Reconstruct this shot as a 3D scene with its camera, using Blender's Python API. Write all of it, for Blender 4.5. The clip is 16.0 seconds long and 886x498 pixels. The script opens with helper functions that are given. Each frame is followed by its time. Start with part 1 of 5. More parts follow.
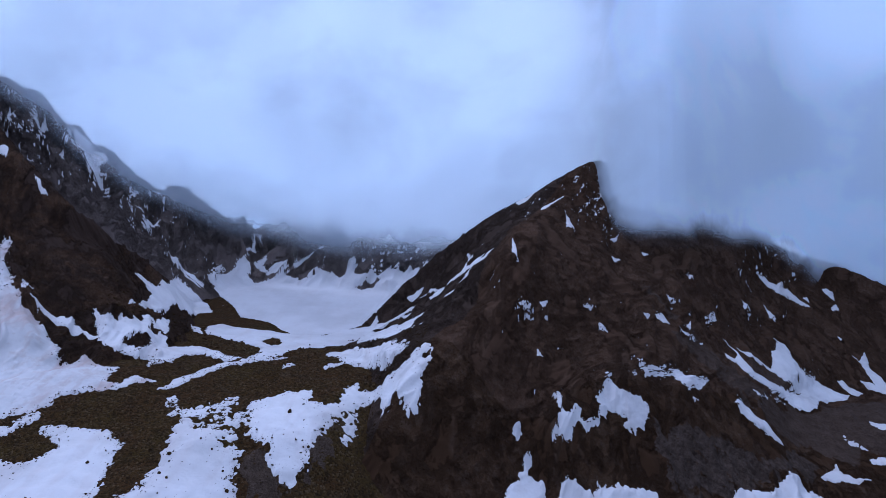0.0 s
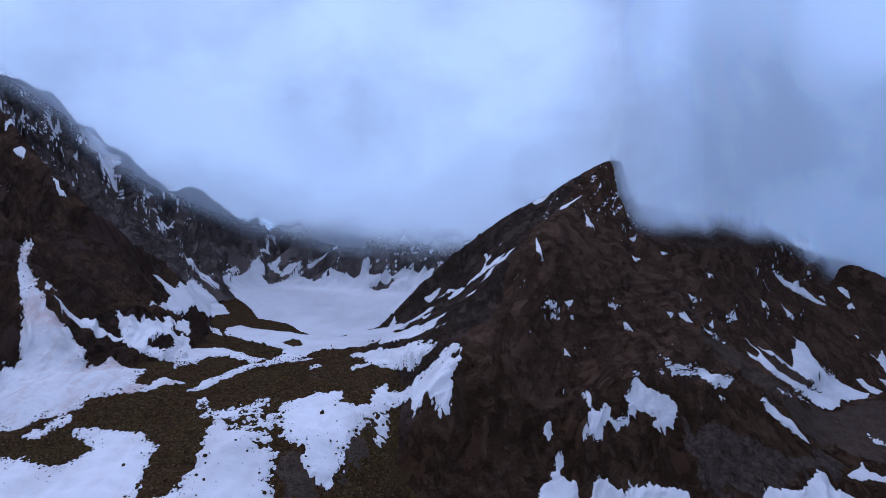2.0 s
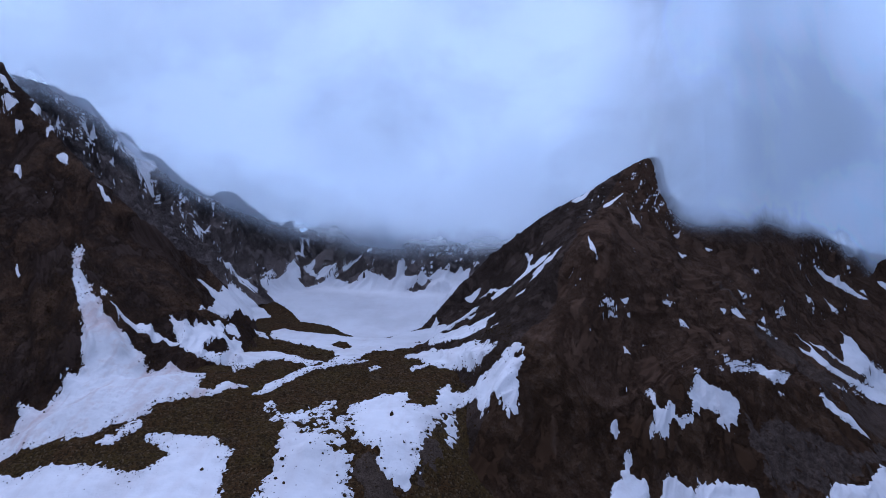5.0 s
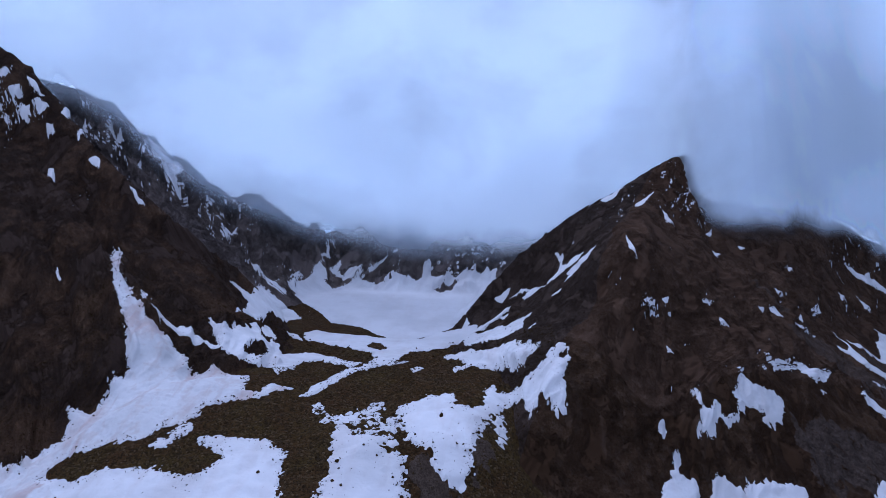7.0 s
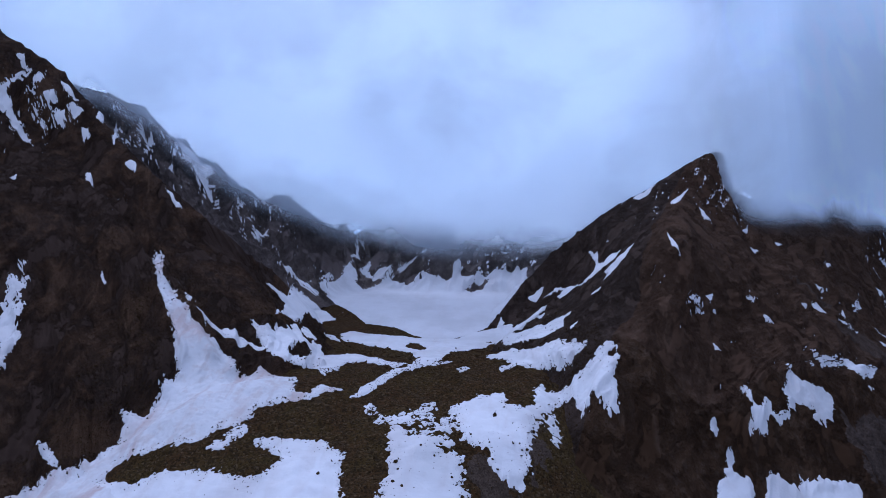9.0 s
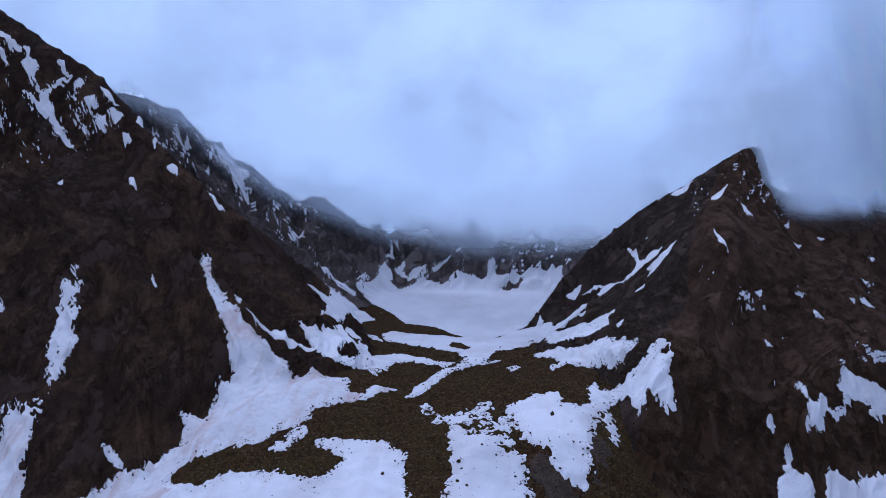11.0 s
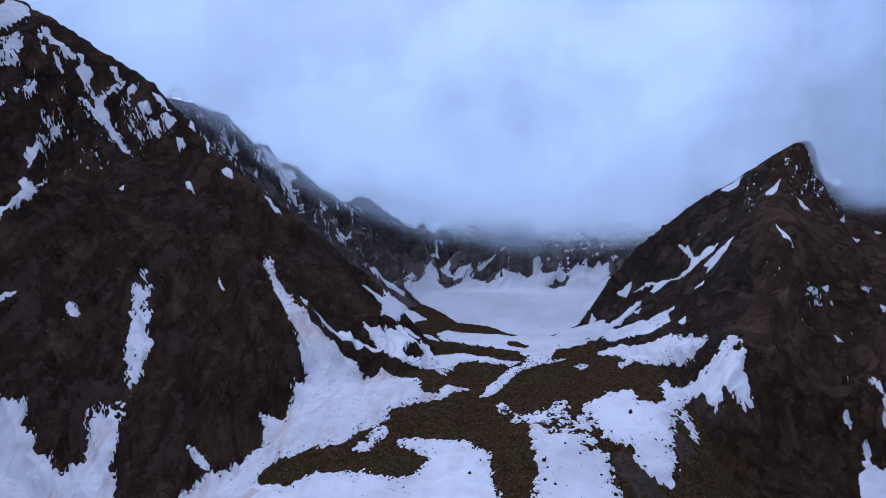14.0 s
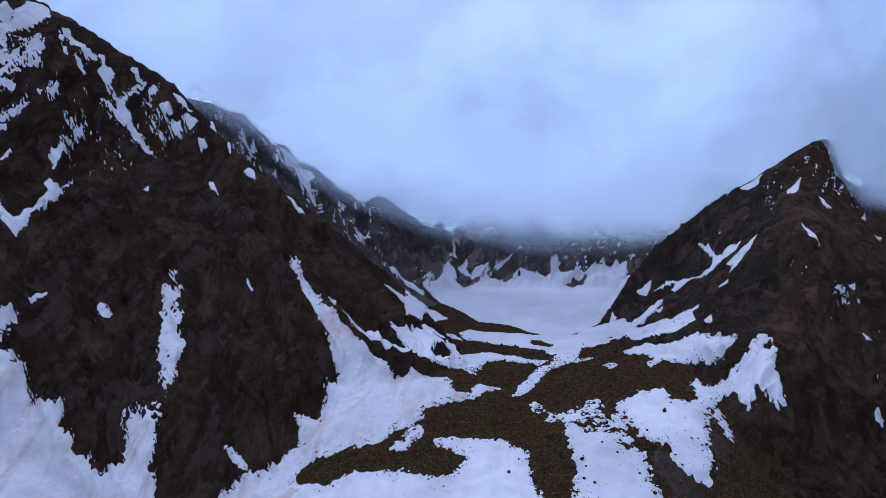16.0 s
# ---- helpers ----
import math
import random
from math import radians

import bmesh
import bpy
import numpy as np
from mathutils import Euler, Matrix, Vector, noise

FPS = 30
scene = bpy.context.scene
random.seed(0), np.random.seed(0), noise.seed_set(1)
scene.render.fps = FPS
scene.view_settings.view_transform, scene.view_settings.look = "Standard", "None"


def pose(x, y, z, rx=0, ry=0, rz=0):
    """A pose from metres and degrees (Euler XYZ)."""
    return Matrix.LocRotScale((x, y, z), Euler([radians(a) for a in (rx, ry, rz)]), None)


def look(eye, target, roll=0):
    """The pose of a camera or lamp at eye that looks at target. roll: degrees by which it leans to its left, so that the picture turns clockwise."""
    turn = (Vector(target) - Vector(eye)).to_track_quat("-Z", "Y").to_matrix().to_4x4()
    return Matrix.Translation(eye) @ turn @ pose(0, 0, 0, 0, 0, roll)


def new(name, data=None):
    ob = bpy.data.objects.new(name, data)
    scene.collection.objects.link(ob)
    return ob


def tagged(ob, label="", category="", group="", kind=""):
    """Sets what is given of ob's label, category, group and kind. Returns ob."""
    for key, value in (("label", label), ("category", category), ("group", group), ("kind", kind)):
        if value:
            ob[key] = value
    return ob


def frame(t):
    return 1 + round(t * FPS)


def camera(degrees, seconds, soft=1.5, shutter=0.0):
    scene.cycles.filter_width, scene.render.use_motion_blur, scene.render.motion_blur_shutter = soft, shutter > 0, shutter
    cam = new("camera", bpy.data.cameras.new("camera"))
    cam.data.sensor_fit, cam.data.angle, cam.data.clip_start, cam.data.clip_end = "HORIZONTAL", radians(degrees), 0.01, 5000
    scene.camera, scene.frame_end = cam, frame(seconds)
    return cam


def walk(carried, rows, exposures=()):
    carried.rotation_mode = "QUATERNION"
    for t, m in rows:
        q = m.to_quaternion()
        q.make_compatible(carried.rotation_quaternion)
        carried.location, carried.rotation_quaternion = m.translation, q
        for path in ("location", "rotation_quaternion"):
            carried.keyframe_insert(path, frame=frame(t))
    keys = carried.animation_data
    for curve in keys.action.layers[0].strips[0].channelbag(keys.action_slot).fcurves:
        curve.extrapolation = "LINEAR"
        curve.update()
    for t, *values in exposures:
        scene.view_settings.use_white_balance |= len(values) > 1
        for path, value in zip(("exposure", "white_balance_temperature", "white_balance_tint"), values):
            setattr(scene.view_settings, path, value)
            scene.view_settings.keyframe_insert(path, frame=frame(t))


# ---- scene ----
cam = camera(62.0, 16.0, 0.8)
PATH = [
    (0, (13.436, 3.212, 181.283), (13.301, 5.203, 181.408), 2.0),
    (0.5, (7.679, 3.25, 181.123), (7.547, 5.242, 181.249), 2.0),
    (1, (1.903, 3.166, 180.57), (1.772, 5.158, 180.698), 1.9),
    (1.5, (-4.753, 3.289, 180.008), (-4.88, 5.281, 180.136), 1.8),
    (2, (-11.725, 3.218, 179.686), (-11.85, 5.21, 179.814), 1.7),
    (2.5, (-18.875, 3.449, 179.276), (-18.999, 5.441, 179.405), 1.6),
    (3, (-26.079, 3.442, 179.251), (-26.206, 5.434, 179.38), 1.5),
    (3.5, (-33.5, 3.471, 178.504), (-33.627, 5.463, 178.634), 1.3),
    (6, (-72.491, 2.785, 177.062), (-72.63, 4.776, 177.195), 0.6),
    (6.5, (-80.338, 2.506, 177.278), (-80.479, 4.497, 177.41), 0.5),
    (7, (-87.953, 2.223, 177.463), (-88.095, 4.213, 177.595), 0.4),
    (7.5, (-95.279, 1.823, 177.35), (-95.423, 3.813, 177.481), 0.2),
    (8, (-102.968, 1.6, 177.045), (-103.117, 3.59, 177.177), 0.1),
    (8.5, (-110.585, 1.064, 177.466), (-110.741, 3.054, 177.597), -0.1),
    (9, (-118.187, 0.667, 177.217), (-118.35, 2.656, 177.349), -0.2),
    (11.5, (-154.486, -4.372, 178.839), (-154.695, -2.388, 178.966), -1.0),
    (12, (-161.633, -5.391, 178.784), (-161.853, -3.407, 178.912), -1.1),
    (12.5, (-168.269, -6.612, 179.286), (-168.498, -4.629, 179.412), -1.3),
    (13, (-175.53, -8.067, 179.961), (-175.762, -6.085, 180.086), -1.4),
    (13.5, (-182.625, -9.41, 180.506), (-182.86, -7.427, 180.631), -1.5),
    (14, (-189.33, -10.787, 181.113), (-189.568, -8.805, 181.236), -1.6),
    (14.5, (-195.396, -12.116, 181.706), (-195.638, -10.134, 181.828), -1.7),
    (15, (-201.706, -13.641, 181.994), (-201.949, -11.66, 182.115), -1.7),
    (15.5, (-206.889, -15.132, 182.776), (-207.134, -13.151, 182.894), -1.8),
    (16, (-212.285, -16.05, 183.068), (-212.525, -14.068, 183.186), -1.8),
]
walk(cam, [(t, look(eye, target, roll)) for t, eye, target, roll in PATH],
     exposures=[(0, 0.80, 5150, 23), (16, 0.80, 5150, 23)])

# ---- light ----
SUN_ELEVATION, SUN_ROTATION = 64.0, -40.0
world = bpy.data.worlds.new("overcast_sky")
scene.world = world
world.use_nodes = True
wn = world.node_tree.nodes
sky = wn.new("ShaderNodeTexSky")
sky.sky_type = "NISHITA"
sky.sun_disc = False
sky.sun_elevation, sky.sun_rotation = radians(SUN_ELEVATION), radians(SUN_ROTATION)
sky.altitude, sky.air_density, sky.dust_density = 2500, 1.0, 3.0
wn["Background"].inputs["Strength"].default_value = 0.15
haze = wn.new("ShaderNodeHueSaturation")
haze.inputs["Saturation"].default_value = 0.45
world.node_tree.links.new(sky.outputs[0], haze.inputs["Color"])
world.node_tree.links.new(haze.outputs[0], wn["Background"].inputs["Color"])
lamp = bpy.data.lights.new("sun", "SUN")
lamp.energy, lamp.angle, lamp.color = 1.3, radians(70), (0.96, 0.98, 1.0)
sun = new("sun", lamp)
sun.matrix_world = look((0, 0, 0), (-math.sin(radians(SUN_ROTATION)), -math.cos(radians(SUN_ROTATION)), -math.tan(radians(SUN_ELEVATION))))


# ---- materials ----
class Nodes:
    """A small builder for node materials."""

    def __init__(self, name):
        self.mat = bpy.data.materials.new(name)
        self.mat.use_nodes = True
        self.tree = self.mat.node_tree
        self.tree.nodes.clear()
        self.out = self.add("ShaderNodeOutputMaterial")
        self.coord = self.add("ShaderNodeTexCoord")

    def add(self, kind, **values):
        n = self.tree.nodes.new(kind)
        for key, value in values.items():
            setattr(n, key, value)
        return n

    def put(self, socket, value):
        if isinstance(value, bpy.types.NodeSocket):
            self.tree.links.new(value, socket)
        else:
            socket.default_value = value

    def place(self, scale=(1, 1, 1), turn=(0, 0, 0), out="Object"):
        m = self.add("ShaderNodeMapping")
        self.put(m.inputs["Vector"], self.coord.outputs[out])
        m.inputs["Scale"].default_value = scale
        m.inputs["Rotation"].default_value = [radians(a) for a in turn]
        return m.outputs[0]

    def noise(self, vector, scale, detail=6.0, rough=0.55, warp=0.0):
        n = self.add("ShaderNodeTexNoise")
        self.put(n.inputs["Vector"], vector)
        for key, value in (("Scale", scale), ("Detail", detail), ("Roughness", rough), ("Distortion", warp)):
            n.inputs[key].default_value = value
        return n.outputs["Fac"]

    def cells(self, vector, scale, feature="F1"):
        n = self.add("ShaderNodeTexVoronoi", feature=feature)
        self.put(n.inputs["Vector"], vector)
        n.inputs["Scale"].default_value = scale
        return n

    def ramp(self, value, low, high, to_low=0.0, to_high=1.0):
        n = self.add("ShaderNodeMapRange", interpolation_type="SMOOTHSTEP")
        for key, v in (("Value", value), ("From Min", low), ("From Max", high), ("To Min", to_low), ("To Max", to_high)):
            self.put(n.inputs[key], v)
        return n.outputs[0]

    def math(self, op, a, b=0.0):
        n = self.add("ShaderNodeMath", operation=op)
        self.put(n.inputs[0], a)
        self.put(n.inputs[1], b)
        return n.outputs[0]

    def mix(self, fac, a, b):
        n = self.add("ShaderNodeMix", data_type="RGBA")
        self.put(n.inputs[0], fac)
        self.put(n.inputs[6], a if isinstance(a, bpy.types.NodeSocket) else (*a, 1))
        self.put(n.inputs[7], b if isinstance(b, bpy.types.NodeSocket) else (*b, 1))
        return n.outputs[2]

    def bump(self, height, distance, strength=1.0, under=None):
        n = self.add("ShaderNodeBump")
        self.put(n.inputs["Height"], height)
        n.inputs["Distance"].default_value = distance
        n.inputs["Strength"].default_value = strength
        if under is not None:
            self.put(n.inputs["Normal"], under)
        return n.outputs[0]

    def surface(self, colour, rough, normal=None, specular=0.3):
        n = self.add("ShaderNodeBsdfPrincipled")
        self.put(n.inputs["Base Color"], colour if isinstance(colour, bpy.types.NodeSocket) else (*colour, 1))
        self.put(n.inputs["Roughness"], rough)
        n.inputs["Specular IOR Level"].default_value = specular
        if normal is not None:
            self.put(n.inputs["Normal"], normal)
        self.tree.links.new(n.outputs[0], self.out.inputs[0])
        return self.mat


def rock_material(name, dark, brown, grey, scree, stretch=0.7, relief=1.0):
    """Broken rock between smooth runs of fine dark scree."""
    n = Nodes(name)
    p = n.place()
    big = n.noise(p, 0.014, 6, 0.65, 0.2)
    rocky = n.ramp(n.noise(n.place((1, stretch, stretch)), 0.034, 7, 0.68, 0.4), 0.42, 0.58)
    mid = n.noise(p, 0.09, 8, 0.68)
    fine = n.noise(p, 0.75, 8, 0.78)
    blocks = n.cells(n.place((1, 1, 0.8), (25, 15, 0)), 0.26)
    chips = n.cells(n.place((1, 1, 0.9), (-15, 30, 0)), 0.7)
    streak = n.noise(n.place((0.06, 0.02, 0.015), (0, 0, 20)), 1.0, 7, 0.65, 0.8)
    c = n.mix(n.ramp(big, 0.38, 0.62), dark, brown)
    c = n.mix(n.ramp(mid, 0.46, 0.66), c, brown)
    tone = n.add("ShaderNodeSeparateColor")
    n.put(tone.inputs[0], blocks.outputs["Color"])
    c = n.mix(n.ramp(tone.outputs[0], 0.55, 0.95, 0.0, 0.2), c, grey)
    c = n.mix(n.ramp(fine, 0.52, 0.75, 0.0, 0.8), c, grey)
    c = n.mix(n.ramp(fine, 0.30, 0.48, 0.7, 0.0), c, [v * 0.4 for v in dark])
    run = n.mix(n.ramp(streak, 0.50, 0.74, 0.0, scree), [v * 0.9 for v in dark], grey)
    run = n.mix(n.ramp(fine, 0.56, 0.8, 0.0, 0.6), run, brown)
    run = n.mix(n.ramp(mid, 0.40, 0.62, 0.30, 0.0), run, [v * 0.75 for v in dark])
    c = n.mix(rocky, run, c)
    b = n.bump(n.math("MULTIPLY", mid, n.math("ADD", rocky, 0.12)), 6.5 * relief, 1.0)
    b = n.bump(n.math("MULTIPLY", blocks.outputs["Distance"], rocky), 2.2 * relief, 0.9, b)
    b = n.bump(n.math("MULTIPLY", chips.outputs["Distance"], rocky), 0.9, 0.9, b)
    b = n.bump(n.math("MULTIPLY", fine, n.math("ADD", rocky, 0.35)), 1.3, 0.9, b)
    return n.surface(c, 0.95, b, 0.03)


def moraine_material():
    n = Nodes("moraine_rubble")
    p = n.place()
    big = n.noise(p, 0.016, 5, 0.6, 0.5)
    mid = n.noise(p, 0.12, 8, 0.68)
    stones = n.cells(p, 0.75)
    small = n.cells(p, 1.7)
    c = n.mix(n.ramp(big, 0.4, 0.62), (0.049, 0.0262, 0.0108), (0.046, 0.0302, 0.0100))
    c = n.mix(n.ramp(mid, 0.48, 0.7, 0.0, 0.7), c, (0.062, 0.036, 0.014))
    c = n.mix(n.ramp(n.noise(p, 0.22, 5, 0.65), 0.36, 0.50, 0.7, 0.0), c, (0.020, 0.0130, 0.0062))
    c = n.mix(n.ramp(n.noise(p, 0.03, 4, 0.6, 0.8), 0.58, 0.68, 0.0, 0.5), c, (0.050, 0.036, 0.022))
    tone = n.add("ShaderNodeSeparateColor")
    n.put(tone.inputs[0], stones.outputs["Color"])
    c = n.mix(n.ramp(tone.outputs[0], 0.78, 0.98, 0.0, 0.6), c, (0.105, 0.074, 0.042))
    c = n.mix(n.ramp(tone.outputs[1], 0.55, 0.9, 0.0, 0.8), c, (0.020, 0.0140, 0.0082))
    b = n.bump(mid, 2.4, 0.9)
    b = n.bump(n.ramp(stones.outputs["Distance"], 0.0, 0.9, 1.0, 0.0), 0.9, 0.9, b)
    b = n.bump(n.ramp(small.outputs["Distance"], 0.0, 0.8, 1.0, 0.0), 0.4, 0.8, b)
    return n.surface(c, 0.95, b, 0.03)


def snow_material(name, dirt, tone=1.0):
    n = Nodes(name)
    p = n.place()
    big = n.noise(p, 0.02, 4, 0.55)
    streak = n.noise(n.place((0.07, 0.014, 0.02), (0, 0, -25)), 1.0, 5, 0.55, 0.6)
    fine = n.noise(p, 0.5, 6, 0.6)
    speck = n.noise(p, 1.6, 3, 0.6)
    c = n.mix(n.ramp(big, 0.35, 0.7), [v * tone for v in (0.515, 0.523, 0.541)], [v * tone for v in (0.440, 0.445, 0.459)])
    c = n.mix(n.ramp(streak, 0.46, 0.70, 0.0, 0.7 * dirt), c, (0.365, 0.305, 0.292))
    c = n.mix(n.ramp(speck, 0.70, 0.78, 0.0, 0.5 * dirt), c, (0.25, 0.22, 0.20))
    grey = n.noise(n.place((1, 0.5, 1), (0, 0, -20)), 0.11, 5, 0.62, 0.3)
    c = n.mix(n.ramp(grey, 0.50, 0.68, 0.0, 0.55 * dirt), c, (0.40, 0.365, 0.355))
    b = n.bump(fine, 0.35, 0.6)
    b = n.bump(n.noise(p, 0.09, 4, 0.55), 1.6, 0.6, b)
    return n.surface(c, 0.7, b, 0.1)


ROCK_LEFT = rock_material("brown_crag_rock", (0.0320, 0.0210, 0.0158), (0.074, 0.0425, 0.0248), (0.115, 0.077, 0.052), 0.2, 0.45)
ROCK_RIGHT = rock_material("dark_slope_rock", (0.0500, 0.0292, 0.0182), (0.066, 0.0385, 0.0238), (0.125, 0.087, 0.062), 0.25, 0.7, 0.45)
ROCK_FLANK = rock_material("slate_flank_rock", (0.041, 0.0285, 0.0215), (0.066, 0.0455, 0.0345), (0.104, 0.078, 0.065), 0.5)
ROCK_FOOT = rock_material("scree_foot_rock", (0.036, 0.0200, 0.0110), (0.060, 0.0350, 0.0200), (0.118, 0.086, 0.064), 0.3, 0.7, 0.6)
# Ridge and far rock: base colours paled to stand in for distance haze.
ROCK_RIDGE = rock_material("haze_paled_ridge_rock", (0.102, 0.082, 0.074), (0.145, 0.116, 0.102), (0.21, 0.178, 0.16), 0.6)
ROCK_FAR = rock_material("haze_paled_far_rock", (0.130, 0.106, 0.098), (0.175, 0.145, 0.132), (0.25, 0.215, 0.197), 0.6)
MORAINE = moraine_material()
SNOW = snow_material("old_dirty_snow", 1.33, 0.92)
PLAIN_SNOW = snow_material("plain_floor_snow", 0.3)
CLEAN_SNOW = snow_material("clean_upper_snow", 0.15)


# ---- forms ----
def lattice(ix, iy, seed):
    h = (ix.astype(np.int64) * 374761393 + iy.astype(np.int64) * 668265263 + seed * 1442695041) & 0x7FFFFFFF
    h = ((h ^ (h >> 13)) * 1274126177) & 0x7FFFFFFF
    return ((h ^ (h >> 16)) & 0xFFFF) / 65535.0


def smooth_noise(x, y, seed=0):
    """Value noise, 0 to 1, at arrays of places."""
    ix, iy = np.floor(x), np.floor(y)
    fx, fy = x - ix, y - iy
    fx, fy = fx * fx * (3 - 2 * fx), fy * fy * (3 - 2 * fy)
    a, b = lattice(ix, iy, seed), lattice(ix + 1, iy, seed)
    c, d = lattice(ix, iy + 1, seed), lattice(ix + 1, iy + 1, seed)
    return (a * (1 - fx) + b * fx) * (1 - fy) + (c * (1 - fx) + d * fx) * fy


def fractal(x, y, octaves, seed=0, ridged=False):
    """Summed noise about 0, within about -1 to 1."""
    total, gain = np.zeros_like(x, dtype=float), 0.5
    for k in range(octaves):
        v = smooth_noise(x * 2**k + 17.3 * k, y * 2**k - 9.1 * k, seed + k) * 2 - 1
        total += gain * ((1 - 2 * np.abs(v)) if ridged else v)
        gain *= 0.5
    return total


def spline(rows, steps):
    """Catmull-Rom through the first axis of rows, at that many even steps."""
    rows = np.asarray(rows, float)
    n = len(rows)
    s = np.linspace(0, n - 1, steps)
    i = np.minimum(s.astype(int), n - 2)
    f = (s - i).reshape((-1,) + (1,) * (rows.ndim - 1))
    padded = np.concatenate([2 * rows[:1] - rows[1:2], rows, 2 * rows[-1:] - rows[-2:-1]])
    a, b, c, d = padded[i], padded[i + 1], padded[i + 2], padded[i + 3]
    return 0.5 * (2 * b + (c - a) * f + (2 * a - 5 * b + 4 * c - d) * f**2 + (3 * b - a - 3 * c + d) * f**3)


def grid_mesh(name, points, material, smooth=True):
    """A mesh from a grid of places (rows x columns x 3)."""
    nv, nu = points.shape[:2]
    k = np.arange(nv * nu).reshape(nv, nu)
    quads = np.stack([k[:-1, :-1], k[1:, :-1], k[1:, 1:], k[:-1, 1:]], -1).reshape(-1, 4)
    me = bpy.data.meshes.new(name)
    me.vertices.add(nv * nu)
    me.vertices.foreach_set("co", points.reshape(-1))
    me.loops.add(quads.size)
    me.loops.foreach_set("vertex_index", quads.reshape(-1))
    me.polygons.add(len(quads))
    me.polygons.foreach_set("loop_start", np.arange(0, quads.size, 4))
    me.polygons.foreach_set("use_smooth", np.full(len(quads), smooth))
    me.update(calc_edges=True)
    me.materials.append(material)
    return me


def inside_course(gx, gy, course):
    """Minus the metres from places to a line through the points of a course."""
    best = np.full(gx.shape, 1e9)
    for (ax, ay), (bx, by) in zip(course, course[1:]):
        ex, ey = bx - ax, by - ay
        t = np.clip(((gx - ax) * ex + (gy - ay) * ey) / (ex * ex + ey * ey), 0, 1)
        best = np.minimum(best, np.hypot(gx - ax - t * ex, gy - ay - t * ey))
    return -best


def loft(name, label, category, lines, pieces, u_steps, v_steps, gully, rough, seed, horns=(), spurs=(), jag=6.0):
    """A mountain through guide lines from behind the crest down to the foot, with gullies and crags, in pieces
    (name, material, label, u from, u to, v from, v to)."""
    thing = new(name)
    net = np.array(lines, float)
    net = spline(net, v_steps)
    net = spline(net.transpose(1, 0, 2), u_steps).transpose(1, 0, 2)
    du, dv = np.gradient(net, axis=1), np.gradient(net, axis=0)
    normal = np.cross(du, dv)
    normal /= np.linalg.norm(normal, axis=2, keepdims=True) + 1e-9
    normal *= np.sign(normal[..., 2:3] + 1e-9)
    along = np.cumsum(np.linalg.norm(du, axis=2), axis=1)
    down = np.cumsum(np.linalg.norm(dv, axis=2), axis=0)
    along = along - along.mean(axis=1, keepdims=True)
    v = np.linspace(0, 1, v_steps)[:, None]
    bend = 30 * fractal(along / 90, down / 120, 3, seed + 40)
    ribs = fractal((along + bend) / 60, (down + bend) / 170, 4, seed, True)
    crags = fractal(along / 26, down / 38, 5, seed + 11, True)
    grain = fractal(along / 8, down / 10, 4, seed + 23, True)
    flutes = fractal((along + 0.5 * bend) / 20, down / 110, 3, seed + 55, True)
    crag_zone = np.clip(fractal(along / 60, down / 80, 3, seed + 70) * 3 + 0.5, 0, 1)
    ledge = np.abs(((down + 14 * fractal(along / 40, down / 60, 3, seed + 60)) / 12) % 1 - 0.5) * 4 - 1
    hold = 0.25 + 0.75 * np.clip(np.minimum(np.abs(v - 1 / (len(lines) - 1)) * 7, (1 - v) * 4), 0, 1)
    push = hold * (gully * ribs + min(1.2 * max(rough - 3.2, 0.0), 3.2) * flutes + rough * crags * (0.5 + crag_zone) + 0.10 * crag_zone * ledge) + 1.3 * grain - 2.0
    push = push + jag * np.exp(-(((v - 1 / (len(lines) - 1)) / (0.003 * jag)) ** 2)) * fractal(along / (18 if jag < 7 else 11), 0 * along, 4, seed + 90, True)
    net = net + normal * push[..., None]
    for x, y, rise, reach in horns:
        net[..., 2] += rise * np.clip(1 - np.hypot(net[..., 0] - x, net[..., 1] - y) / reach, 0, 1) ** 1.3
    for rise, reach, course in spurs:
        net[..., 2] += rise * (1 + 0.45 * fractal(net[..., 0] / 12, net[..., 1] / 12, 4, seed + 33, True)) * np.clip(1 + inside_course(net[..., 0], net[..., 1], course) / reach, 0, 1) ** 1.2
    for part_name, material, words, u0, u1, v0, v1 in pieces:
        rows, cols = slice(round(v0 * (v_steps - 1)), round(v1 * (v_steps - 1)) + 1), slice(round(u0 * (u_steps - 1)), round(u1 * (u_steps - 1)) + 1)
        ob = new(part_name, grid_mesh(part_name, np.ascontiguousarray(net[rows, cols]), material))
        ob.parent = thing
        tagged(ob, words)
    return tagged(thing, label, category)


